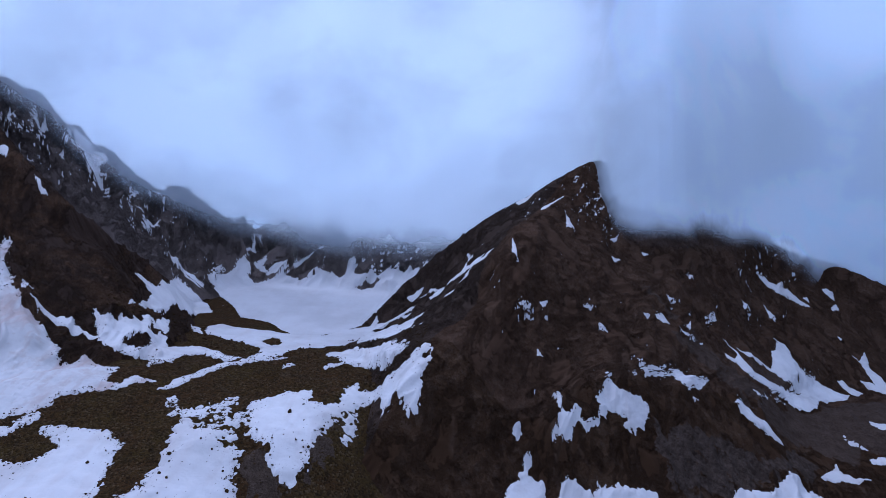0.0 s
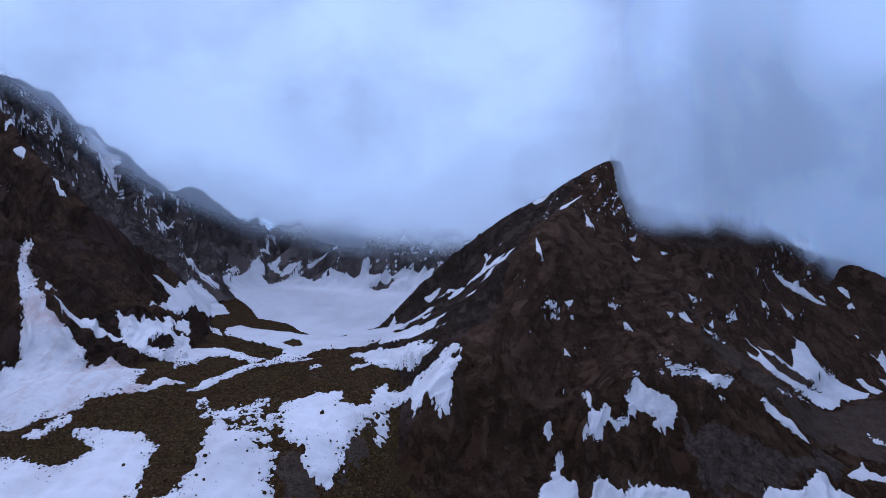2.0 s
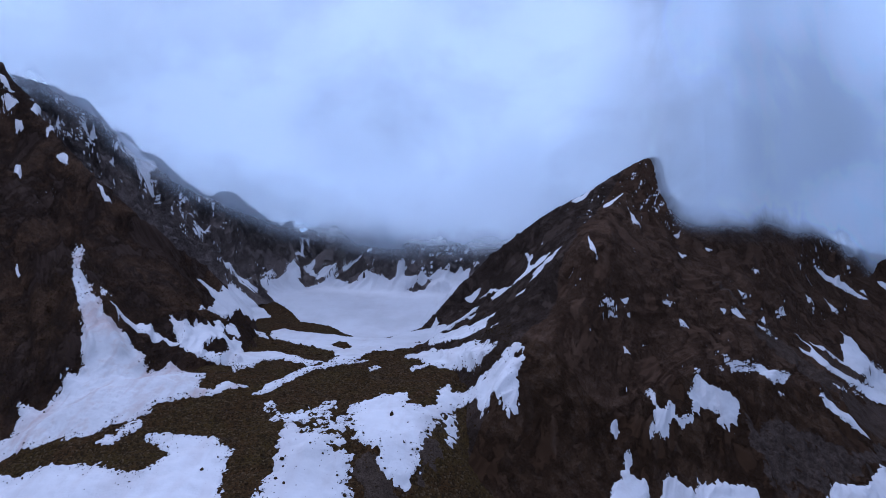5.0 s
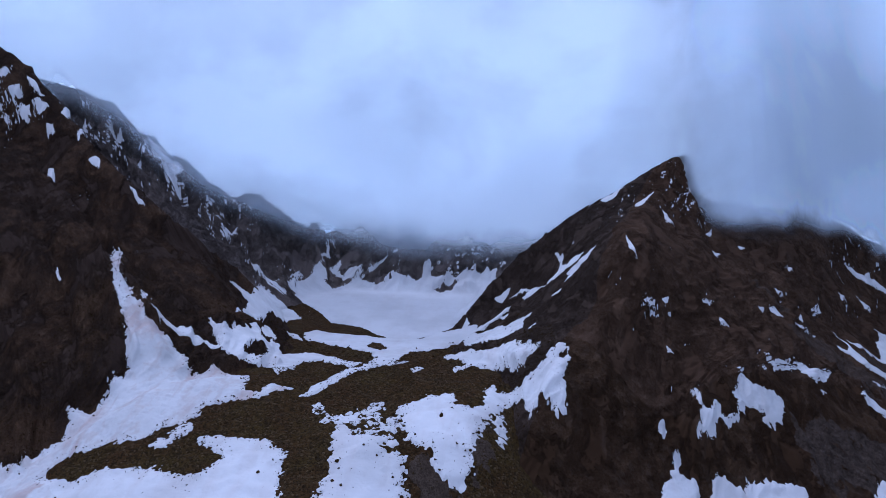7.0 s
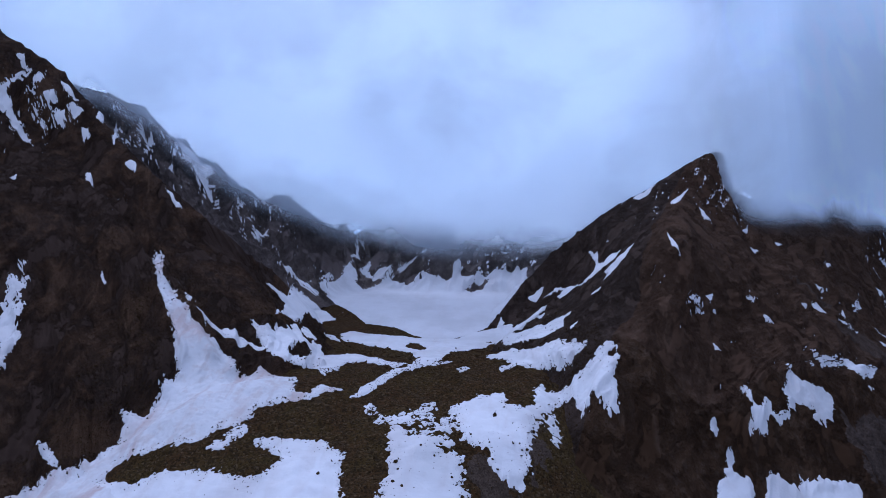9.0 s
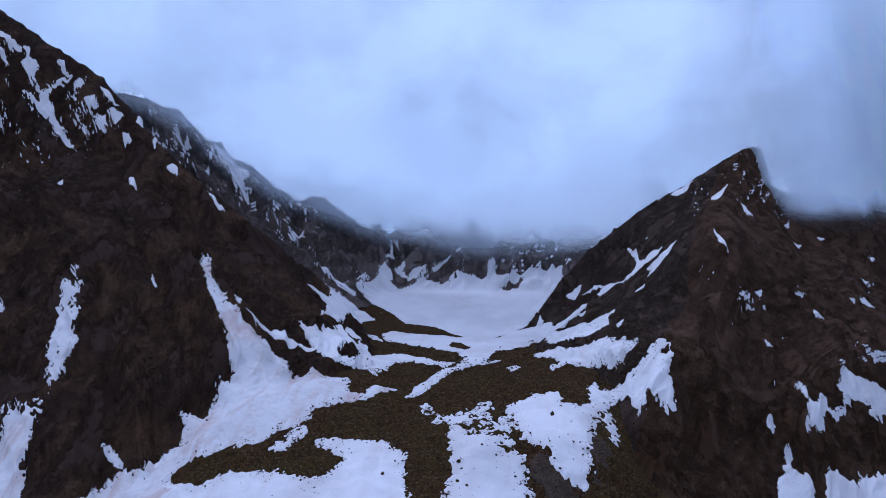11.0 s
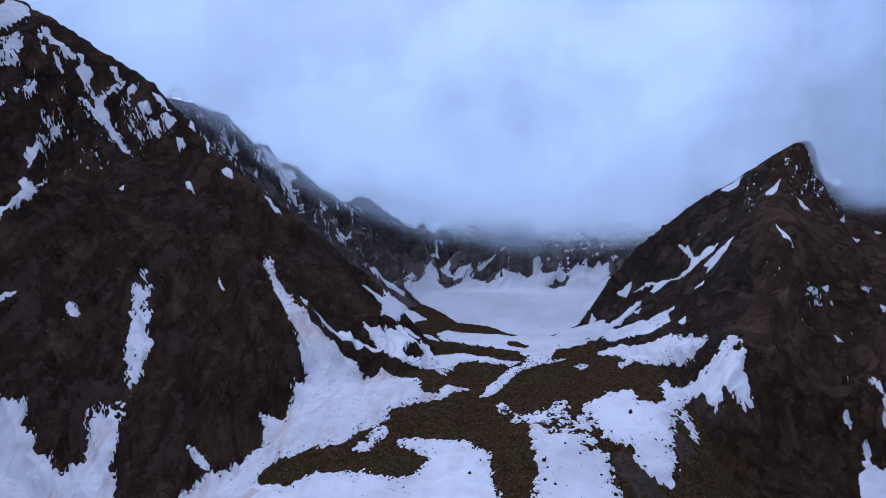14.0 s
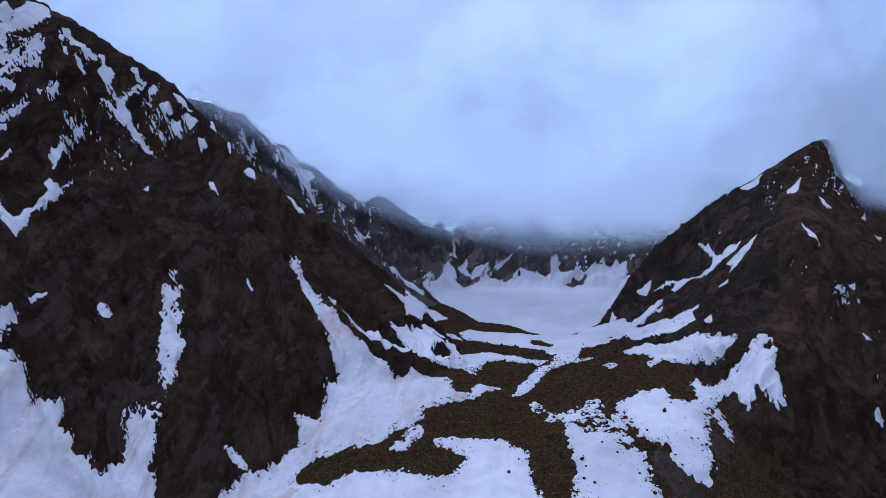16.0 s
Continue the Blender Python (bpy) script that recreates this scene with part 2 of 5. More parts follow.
# ---- valley floor ----
VALLEY_X = (-5000, -1200, -700, -450, -320, -210, -110, -30, 60, 250, 600, 5000)
VALLEY_Y = (-5000, -400, 200, 430, 500, 560, 640, 790, 1000, 1150, 5000)
VALLEY_Z = (
    (-60, -60, -60, -60, -60, -60, -60, -60, -60, -60, -60, -60),
    (-40, -40, -40, -40, -40, -40, -40, -40, -40, -40, -40, -40),
    (-20, -10, 0, 0, 0, 0, -10, -20, -30, -30, -30, -30),
    (0, 40, 90, 42, 56, 62, 30, 5, 0, -5, -10, -20),
    (0, 60, 120, 70, 92, 91, 84, 26, 0, -10, 0, 0),
    (0, 80, 140, 90, 108, 107, 106, 70, 20, 0, 0, 0),
    (0, 100, 150, 100, 120, 120, 122, 105, 50, 15, 10, 0),
    (0, 120, 170, 140, 138, 131, 128, 122, 100, 60, 50, 0),
    (0, 150, 200, 190, 190, 187, 187, 190, 150, 80, 70, 0),
    (0, 150, 200, 230, 232, 232, 232, 225, 150, 80, 70, 0),
    (0, 0, 0, 0, 0, 0, 0, 0, 0, 0, 0, 0),
)


def hermite(xs, ys, x):
    """Smooth interpolation through (xs, ys) along the last axis, with limited slopes."""
    xs, ys = np.asarray(xs, float), np.asarray(ys, float)
    h = np.diff(xs)
    slope = np.diff(ys, axis=-1) / h
    m = np.zeros_like(ys)
    a, b = slope[..., :-1], slope[..., 1:]
    m[..., 1:-1] = np.where(a * b > 0, 2 * a * b / np.where(a + b == 0, 1, a + b), 0)
    m[..., 0], m[..., -1] = slope[..., 0], slope[..., -1]
    i = np.clip(np.searchsorted(xs, x) - 1, 0, len(xs) - 2)
    t = (x - xs[i]) / h[i]
    return ys[..., i] * (1 + 2 * t) * (1 - t) ** 2 + m[..., i] * h[i] * t * (1 - t) ** 2 + ys[..., i + 1] * t * t * (3 - 2 * t) - m[..., i + 1] * h[i] * t * t * (1 - t)


def axis(knots):
    """Places along an axis: (from, to, step) stretches."""
    return np.concatenate([np.arange(a, b, s) for a, b, s in knots] + [np.array([knots[-1][1]], float)])


def valley_floor():
    xs = axis(((-5000, -1000, 200), (-1000, -640, 20), (-640, 420, 2.0), (420, 1000, 10), (1000, 5000, 200)))
    ys = axis(((-5000, -400, 200), (-400, 400, 20), (400, 720, 1.6), (720, 1060, 2.6), (1060, 1400, 20), (1400, 5000, 200)))
    z = hermite(VALLEY_X, np.array(VALLEY_Z, float), xs)
    z = hermite(VALLEY_Y, z.T, ys).T
    gx, gy = np.meshgrid(xs, ys)
    near = np.clip((1060 - gy) / 60, 0, 1) * np.clip((gy - 380) / 40, 0, 1)
    calm = np.clip((800 - gy) / 60, 0.15, 1)
    z = z + near * calm * (5 * fractal(gx / 70, gy / 45, 4, 3) + 2.2 * fractal(gx / 16, gy / 13, 4, 8, True) + 1.5 * fractal(gx / 5, gy / 5, 3, 21))
    me = grid_mesh("ground", np.stack([gx, gy, z], -1), MORAINE)
    return tagged(new("ground", me), "dark brown moraine rubble of the valley floor", "ground", kind="structure")


valley_floor()

# ---- mountains: guide lines from behind the crest down to the foot ----
LEFT = (
    [(-1150, 900, 300), (-900, 1000, 250), (-800, 1000, 220), (-720, 1000, 200), (-620, 960, 180), (-540, 900, 170), (-470, 880, 170), (-400, 930, 165), (-350, 940, 140)],
    [(-960, 640, 640), (-797, 808, 548), (-711, 820, 489), (-640, 832, 438), (-550, 803, 347), (-465, 765, 282), (-416, 772, 242), (-375, 850, 193), (-325, 880, 132)],
    [(-850, 560, 445), (-714, 663, 327), (-673, 718, 347), (-621, 745, 343), (-551, 740, 305), (-462, 714, 246), (-406, 730, 220), (-355, 790, 177), (-300, 810, 118)],
    [(-740, 480, 290), (-651, 560, 227), (-600, 605, 243), (-543, 615, 241), (-464, 615, 208), (-441, 658, 215), (-376, 655, 185), (-338, 749, 159), (-280, 740, 112)],
    [(-690, 440, 180), (-621, 520, 175), (-566, 554, 177), (-508, 560, 171), (-435, 540, 134), (-388, 565, 145), (-351, 610, 150), (-312, 712, 146), (-260, 690, 105)],
    [(-640, 390, 80), (-616, 490, 143), (-503, 452, 71), (-455, 430, 57), (-401, 462, 67), (-384, 505, 92), (-323, 575, 117), (-286, 630, 119), (-245, 640, 100)],
    [(-600, 340, -40), (-590, 430, 40), (-480, 410, 20), (-440, 390, 10), (-380, 430, 30), (-350, 480, 70), (-300, 555, 90), (-260, 610, 85), (-220, 620, 70)],
)
loft("mountain", "steep brown craggy mountain flank streaked with snow gullies", "mountain", LEFT, (
    ("back_slope", ROCK_LEFT, "", 0, 1, 0, 1 / 6),
    ("crags", ROCK_LEFT, "broken brown crags below the crest", 0, 1, 1 / 6, 0.52),
    ("lower_slope", ROCK_LEFT, "dark brown rock ribs and scree", 0, 1, 0.52, 1)), 560, 520, 8.0, 6.0, 5)

BACK = (
    [(-772, 1100, 350), (-703, 1120, 300), (-606, 1120, 260), (-568, 1120, 250), (-511, 1130, 240), (-464, 1140, 230), (-420, 1150, 220), (-370, 1160, 210), (-326, 1170, 200), (-290, 1180, 200)],
    [(-772, 930, 450), (-703, 940, 458), (-610, 942, 430), (-568, 945, 392), (-520, 954, 361), (-464, 972, 322), (-417, 990, 310), (-370, 1005, 286), (-326, 1035, 265), (-296, 1075, 262)],
    [(-690, 910, 440), (-640, 915, 410), (-570, 915, 370), (-535, 915, 340), (-500, 915, 310), (-464, 950, 293), (-424, 962, 274), (-379, 986, 243), (-335, 1005, 235), (-300, 1040, 235)],
    [(-650, 900, 370), (-606, 900, 331), (-551, 895, 313), (-497, 890, 288), (-462, 914, 260), (-425, 915, 236), (-397, 918, 206), (-367, 920, 189), (-340, 975, 195), (-300, 1005, 198)],
    [(-600, 860, 300), (-560, 860, 260), (-510, 850, 240), (-460, 850, 220), (-425, 850, 200), (-395, 855, 180), (-372, 865, 165), (-345, 895, 165), (-320, 950, 170), (-290, 985, 175)],
)
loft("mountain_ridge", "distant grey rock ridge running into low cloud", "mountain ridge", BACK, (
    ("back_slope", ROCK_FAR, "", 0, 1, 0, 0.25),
    ("west_face", ROCK_RIDGE, "broken brown crags paled for haze, dappled with snow", 0, 0.42, 0.25, 1),
    ("rock_face", ROCK_RIDGE, "slate rock face paled for haze, dappled with snow", 0.42, 1, 0.25, 1)), 300, 220, 7.0, 8.0, 31,
    ((-640, 941, 6, 24), (-452, 975, 4, 20)),
    ((7, 24, ((-503, 956), (-478, 925), (-455, 905))), (-11, 22, ((-512, 934), (-488, 912))), (7, 24, ((-414, 990), (-398, 955), (-384, 930))),
     (-9, 20, ((-452, 980), (-438, 955), (-428, 930))), (6, 20, ((-596, 930), (-578, 912), (-548, 892))), (8, 20, ((-545, 946), (-520, 915))),
     (-7, 18, ((-366, 1010), (-360, 960))), (8, 20, ((-340, 1030), (-338, 990)))), 8.0)

WALL = (
    [(-360, 1200, 200), (-300, 1220, 200), (-240, 1230, 200), (-170, 1230, 200), (-100, 1220, 200), (-30, 1200, 200), (60, 1180, 200)],
    [(-350, 1090, 262), (-300, 1100, 292), (-240, 1110, 325), (-170, 1115, 345), (-100, 1110, 350), (-30, 1090, 345), (60, 1050, 330)],
    [(-342, 1050, 240), (-295, 1055, 255), (-240, 1055, 268), (-170, 1060, 275), (-100, 1055, 278), (-30, 1045, 280), (50, 1010, 280)],
    [(-331, 1005, 217), (-290, 1004, 196), (-246, 1004, 196), (-205, 1008, 203), (-150, 1008, 204), (-95, 1003, 209), (-50, 995, 215)],
    [(-320, 970, 180), (-285, 970, 170), (-246, 970, 170), (-205, 970, 170), (-150, 970, 170), (-95, 970, 175), (-50, 965, 180)],
)
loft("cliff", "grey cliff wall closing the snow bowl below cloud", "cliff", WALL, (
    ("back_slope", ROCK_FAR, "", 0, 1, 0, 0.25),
    ("rock_face", ROCK_FAR, "rock bands paled for haze, split by snow chutes", 0, 1, 0.25, 1)), 260, 160, 4.0, 6.0, 47)

RIGHT = (
    [(-150, 960, 120), (-60, 1000, 150), (10, 1080, 150), (70, 1080, 180), (150, 1050, 200), (250, 1100, 180), (370, 1180, 160), (450, 1190, 120), (530, 1190, 100), (680, 1190, 80)],
    [(-175, 845, 112), (-84, 932, 205), (-8, 940, 268), (55, 938, 303), (143, 916, 347), (182, 945, 300), (345, 1015, 290), (420, 1035, 252), (500, 1050, 233), (640, 1060, 175)],
    [(-160, 810, 108), (-74, 896, 180), (-34, 875, 206), (29, 834, 258), (99, 858, 298), (150, 812, 234), (240, 837, 213), (398, 985, 213), (475, 990, 188), (590, 990, 140)],
    [(-150, 780, 106), (-85, 820, 155), (-63, 780, 162), (-10, 730, 198), (32, 682, 230), (111, 706, 190), (200, 745, 163), (350, 882, 150), (425, 900, 126), (530, 890, 95)],
    [(-150, 745, 104), (-110, 760, 138), (-95, 740, 140), (-40, 685, 155), (20, 640, 183), (67, 643, 147), (160, 670, 130), (300, 768, 112), (385, 836, 92), (500, 780, 70)],
    [(-150, 705, 104), (-116, 700, 131), (-85, 650, 128), (-50, 615, 142), (-20, 582, 138), (37, 569, 84), (104, 616, 113), (245, 692, 93), (333, 760, 82), (450, 690, 50)],
    [(-140, 665, 102), (-105, 650, 121), (-75, 610, 120), (-60, 560, 108), (-46, 538, 96), (40, 548, 52), (110, 570, 40), (239, 624, 34), (315, 673, 38), (420, 620, 20)],
    [(-130, 640, 85), (-120, 625, 80), (-100, 580, 75), (-90, 515, 55), (-70, 475, 20), (40, 490, 0), (120, 520, -10), (240, 570, -10), (330, 610, -10), (420, 560, -20)],
)
loft("mountain", "dark scree-covered mountain with a pointed snow-dusted summit", "mountain", RIGHT, (
    ("back_slope", ROCK_FAR, "", 0, 1, 0, 1 / 7),
    ("west_flank", ROCK_FLANK, "slate-grey flank crossed by snow streaks", 0, 0.40, 1 / 7, 1),
    ("south_face", ROCK_RIGHT, "dark brown face with flecks of snow", 0.40, 1, 1 / 7, 0.70),
    ("scree_foot", ROCK_FOOT, "dark scree and slabs at the foot", 0.40, 1, 0.70, 1)), 560, 480, 5.0, 3.6, 71, ((128, 917, 5, 14), (142, 915, 9, 12)))

# ---- snow ----
from mathutils.bvhtree import BVHTree


def relief():
    """A search tree over all ground and rock built so far."""
    verts, faces, base = [], [], 0
    for ob in [o for o in scene.objects if o.type == "MESH"]:
        me = ob.data
        co = np.empty(len(me.vertices) * 3)
        me.vertices.foreach_get("co", co)
        idx = np.empty(len(me.loops), int)
        me.loops.foreach_get("vertex_index", idx)
        verts += co.reshape(-1, 3).tolist()
        faces += (idx.reshape(-1, 4) + base).tolist()
        base += len(me.vertices)
    return BVHTree.FromPolygons(verts, faces)


RELIEF = relief()
DOWN = Vector((0, 0, -1))


def height(x, y):
    hit = RELIEF.ray_cast(Vector((x, y, 2000)), DOWN)[0]
    return hit.z if hit else 0.0


def inside_by(gx, gy, outline):
    """Metres by which places lie inside an outline (outside: minus)."""
    best, odd = np.full(gx.shape, 1e9), np.zeros(gx.shape, bool)
    for (ax, ay), (bx, by) in zip(outline, outline[1:] + outline[:1]):
        ex, ey = bx - ax, by - ay
        t = np.clip(((gx - ax) * ex + (gy - ay) * ey) / (ex * ex + ey * ey + 1e-9), 0, 1)
        best = np.minimum(best, np.hypot(gx - ax - t * ex, gy - ay - t * ey))
        cross = ((ay > gy) != (by > gy)) & (gx < (bx - ax) * (gy - ay) / (by - ay + 1e-12) + ax)
        odd ^= cross
    return np.where(odd, best, -best)


def snow_sheet(label, gx, gy, into, depth, kind=""):
    """Old snow lying on the relief where into (metres inside its rim) is above nothing; its rim dives under the stones."""
    thick = np.clip(into * 0.4 + 0.1, -1.2, depth + np.clip(into - 3, 0, 30) * 0.1 * (3.0 if "apron" in label else 0.4)) + 0.06 * fractal(gx / 6, gy / 6, 2, 9)
    keep = into > -3.2
    gz = np.zeros_like(gx)
    for i, j in zip(*np.nonzero(keep)):
        gz[i, j] = height(gx[i, j], gy[i, j])
    soft = gz.copy()
    for _ in range(30 if "apron" in label else 9):
        whole = keep[1:-1, 1:-1] & keep[:-2, 1:-1] & keep[2:, 1:-1] & keep[1:-1, :-2] & keep[1:-1, 2:]
        mean = (soft[:-2, 1:-1] + soft[2:, 1:-1] + soft[1:-1, :-2] + soft[1:-1, 2:]) / 4
        soft[1:-1, 1:-1] = np.where(whole, mean, soft[1:-1, 1:-1])
    inner = np.clip(into / 5, 0, 1)
    peak = gz.copy()
    peak[1:-1, 1:-1] = np.max([gz[1:-1, 1:-1], gz[:-2, 1:-1], gz[2:, 1:-1], gz[1:-1, :-2], gz[1:-1, 2:]], axis=0)
    gz = gz + (peak - gz) * np.clip(into / 2 - 0.2, 0, 1)
    gz = np.where(into > 1.0, np.maximum(gz + 0.3, soft + thick), gz * (1 - inner) + soft * inner + thick)
    index = np.full(gx.shape, -1)
    index[keep] = np.arange(keep.sum())
    quads = np.stack([index[:-1, :-1], index[:-1, 1:], index[1:, 1:], index[1:, :-1]], -1).reshape(-1, 4)
    quads = quads[(quads >= 0).all(axis=1)]
    corner = gz.ravel()[np.nonzero(keep.ravel())[0]][quads]
    quads = quads[np.ptp(corner, axis=1) < 9]
    coords = np.stack([gx[keep], gy[keep], gz[keep]], -1)
    white = CLEAN_SNOW if gy.mean() > 720 else SNOW if "dirty" in label else PLAIN_SNOW
    if kind:
        return tagged(new("snow_dapples", sheet_mesh("snow_dapples", coords, quads, white)), label, "snow", kind=kind)
    # the main sheet, and the scraps that lie apart from it
    group = np.arange(len(coords))
    while True:
        least = group[quads].min(axis=1)
        before = group.copy()
        for k in range(4):
            np.minimum.at(group, quads[:, k], least)
        group = group[group]
        if (group == before).all():
            break
    kinds, counts = np.unique(group[quads[:, 0]], return_counts=True)
    main = group[quads[:, 0]] == kinds[counts.argmax()]
    ob = new("snow_patch", sheet_mesh("snow_patch", coords, quads[main], white))
    if len(kinds) > 1:
        scraps = new("snow_scraps", sheet_mesh("snow_scraps", coords, quads[~main], white))
        scraps.parent = ob
        tagged(scraps, "small scraps of snow beside the patch", kind="stuff")
    return tagged(ob, label, "snow patch", "snow patches")


def sheet_mesh(name, coords, quads, material):
    used, quads = np.unique(quads, return_inverse=True)
    me = bpy.data.meshes.new(name)
    me.from_pydata(coords[used].tolist(), [], quads.reshape(-1, 4).tolist())
    me.polygons.foreach_set("use_smooth", np.full(len(me.polygons), True))
    me.materials.append(material)
    return me


OUTLINES = []


def snow_patch(label, outline, holes=(), step=1.4, ragged=1.0, thin=99.0):
    """A snow patch within an outline, ragged at its rim."""
    OUTLINES.append((label, outline))
    seed = len(OUTLINES)
    xs, ys = [p[0] for p in outline], [p[1] for p in outline]
    gx, gy = np.meshgrid(np.arange(min(xs) - 5, max(xs) + 5, step), np.arange(min(ys) - 5, max(ys) + 5, step))
    into = inside_by(gx, gy, outline)
    for hole in holes:
        into = np.minimum(into, -inside_by(gx, gy, hole))
    edge = 1.8 * fractal(gx / 11, gy / 11, 3, seed) + 2.6 * fractal(gx / 4.6, gy / 4.6, 3, seed + 50) + 3.4 * fractal(gx / 2.1, gy / 2.1, 2, seed + 80)
    into = np.minimum(into, thin) + ragged * edge
    return snow_sheet(label, gx, gy, into, 0.9)


def snow_dapples(label, x0, x1, y0, y1, turn, long, wide, cover, step, seed, uneven=0.5):
    """Snow left in countless small hollows: stretched along the fall line by turn degrees, as much of it as cover(x, y, z) says."""
    gx, gy = np.meshgrid(np.arange(x0, x1, step), np.arange(y0, y1, step))
    c, s = math.cos(radians(turn)), math.sin(radians(turn))
    a, b = (gx * c + gy * s), (gy * c - gx * s)
    field = fractal(a / long, b / wide, 4, seed) + uneven * fractal(gx / 70, gy / 70, 2, seed + 7)
    into = (field - cover(gx, gy)) * wide * 0.9
    return snow_sheet(label, gx, gy, into, 0.7, "stuff")


snow_patch("wide snow slab below a misty crest", [(-784.4, 715.8), (-780.5, 726.6), (-785.2, 741.7), (-785.9, 773.4), (-783.7, 795.8), (-766.8, 776.9), (-766.1, 755.9), (-767.7, 743.6), (-774.3, 729.3), (-775.2, 712.7), (-780.8, 686.3), (-796.9, 697.7), (-791.2, 733.2), (-783.9, 737.3), (-781.7, 725.5)], [], 0.8, 0.5)
snow_patch("broken lacework of snow among the crags", [(-782.2, 687.9), (-774.0, 719.9), (-756.6, 747.4), (-750.3, 741.4), (-749.2, 727.7), (-759.9, 710.2), (-770.6, 673.8)], [], 0.6, 1.1, 0.1)
snow_patch("thin snow ledge across dark crags", [(-769.7, 680.7), (-757.2, 711.1), (-746.2, 728.2), (-743.9, 726.7), (-756.7, 710.4), (-758.8, 695.9), (-764.5, 674.3)], [], 0.6, 0.3)
snow_patch("thin snow ledge across dark crags", [(-764.3, 674.0), (-753.9, 706.8), (-752.5, 707.5), (-763.9, 673.6)], [], 0.6, 0.3)
snow_patch("thin snow ledge across dark crags", [(-762.9, 672.3), (-750.0, 695.5), (-747.3, 690.2), (-758.2, 666.5)], [], 0.6, 0.3)
snow_patch("thin snow ledge across dark crags", [(-749.9, 656.3), (-741.7, 677.9), (-738.4, 686.2), (-736.7, 696.9), (-733.8, 694.8), (-736.4, 687.8), (-737.9, 679.6), (-740.7, 672.5), (-746.9, 652.7)], [], 0.6, 0.4)
snow_patch("small scrap of old snow on dark rock", [(-745.6, 658.8), (-739.4, 666.8), (-737.5, 665.9), (-742.5, 654.9)], [], 0.6, 0.2)
snow_patch("snow lying in a steep rock gully", [(-746.9, 770.8), (-742.9, 778.7), (-734.9, 777.3), (-719.6, 770.2), (-712.9, 770.7), (-703.9, 769.6), (-703.5, 766.8), (-713.1, 765.5), (-719.9, 765.2), (-731.1, 769.4), (-739.7, 770.7), (-745.1, 769.2)], [], 0.6, 0.4)
snow_patch("long branching snow streak in a rock gully", [(-703.8, 772.8), (-696.0, 773.9), (-693.7, 768.9), (-684.0, 768.9), (-680.9, 768.4), (-683.3, 763.0), (-682.8, 761.1), (-676.7, 759.9), (-671.5, 761.5), (-667.0, 765.7), (-662.9, 774.2), (-660.6, 782.5), (-652.9, 784.9), (-652.5, 784.2), (-660.4, 775.8), (-663.7, 767.1), (-665.7, 763.2), (-664.8, 761.7), (-658.9, 760.7), (-654.6, 758.0), (-649.9, 756.8), (-637.7, 749.2), (-631.4, 749.7), (-615.0, 738.6), (-628.8, 744.7), (-637.5, 740.4), (-651.8, 750.6), (-658.5, 750.7), (-666.7, 748.6), (-673.2, 748.3), (-685.6, 748.9), (-681.7, 750.1), (-674.3, 752.5), (-669.7, 754.9), (-673.7, 759.4), (-679.9, 758.5), (-685.6, 757.8), (-692.6, 758.1), (-698.3, 760.7), (-696.9, 767.3)], [], 0.6, 0.4)
snow_patch("small scrap of old snow on dark rock", [(-723.6, 758.0), (-719.4, 761.2), (-716.5, 759.9), (-708.1, 754.3), (-714.1, 755.2), (-719.3, 755.6)], [], 0.6, 0.2)
snow_patch("small scrap of old snow on dark rock", [(-748.4, 765.7), (-742.6, 768.7), (-741.8, 763.3), (-745.5, 761.5)], [], 0.6, 0.2)
snow_patch("small scrap of old snow on dark rock", [(-740.4, 760.3), (-736.5, 761.7), (-730.6, 755.0), (-731.9, 749.7)], [], 0.6, 0.2)
snow_patch("snow slab on the upper crags", [(-731.8, 722.0), (-726.9, 729.5), (-723.7, 728.7), (-723.2, 724.1), (-726.6, 714.7), (-730.2, 715.1)], [], 0.6, 0.6)
snow_patch("small scrap of old snow on dark rock", [(-736.2, 710.6), (-731.8, 713.6), (-732.8, 709.5)], [], 0.6, 0.2)
snow_patch("crooked snow streak over rock steps", [(-710.1, 719.4), (-704.3, 725.7), (-698.5, 732.0), (-699.0, 730.6), (-693.4, 729.2), (-694.1, 728.2), (-697.9, 715.9), (-699.6, 706.8), (-701.5, 697.2), (-704.4, 695.0), (-694.6, 701.2), (-694.9, 687.6), (-692.6, 676.1), (-702.0, 682.5), (-706.3, 690.4), (-702.0, 698.0), (-699.9, 713.9), (-699.6, 718.4), (-702.3, 727.5), (-707.1, 721.9)], [], 0.6, 0.5)
snow_patch("snow slab on the upper crags", [(-673.0, 788.5), (-668.2, 793.8), (-663.6, 789.2), (-651.5, 784.9), (-657.2, 785.0), (-666.3, 786.5)], [], 0.6, 0.2)
snow_patch("snow slab on the upper crags", [(-647.6, 780.2), (-640.9, 791.1), (-639.0, 780.9), (-643.8, 777.0)], [], 0.6, 0.2)
snow_patch("snow slab on the upper crags", [(-631.8, 776.3), (-626.8, 787.9), (-622.8, 785.4), (-619.6, 784.4), (-623.3, 776.9), (-629.6, 773.3)], [], 0.6, 0.5)
snow_patch("snow slab on the upper crags", [(-618.8, 774.6), (-609.8, 781.3), (-603.9, 776.0), (-606.7, 771.9), (-614.4, 771.0)], [], 0.6, 0.5)
snow_patch("snow slab on the upper crags", [(-608.6, 784.4), (-599.9, 789.2), (-590.5, 788.1), (-594.5, 780.5), (-606.5, 782.8)], [], 0.6, 0.5)
snow_patch("thin snow streak under the crest", [(-628.5, 802.4), (-617.9, 800.9), (-607.3, 793.3), (-600.1, 792.7), (-606.4, 788.7), (-619.4, 795.4)], [], 0.6, 0.2)
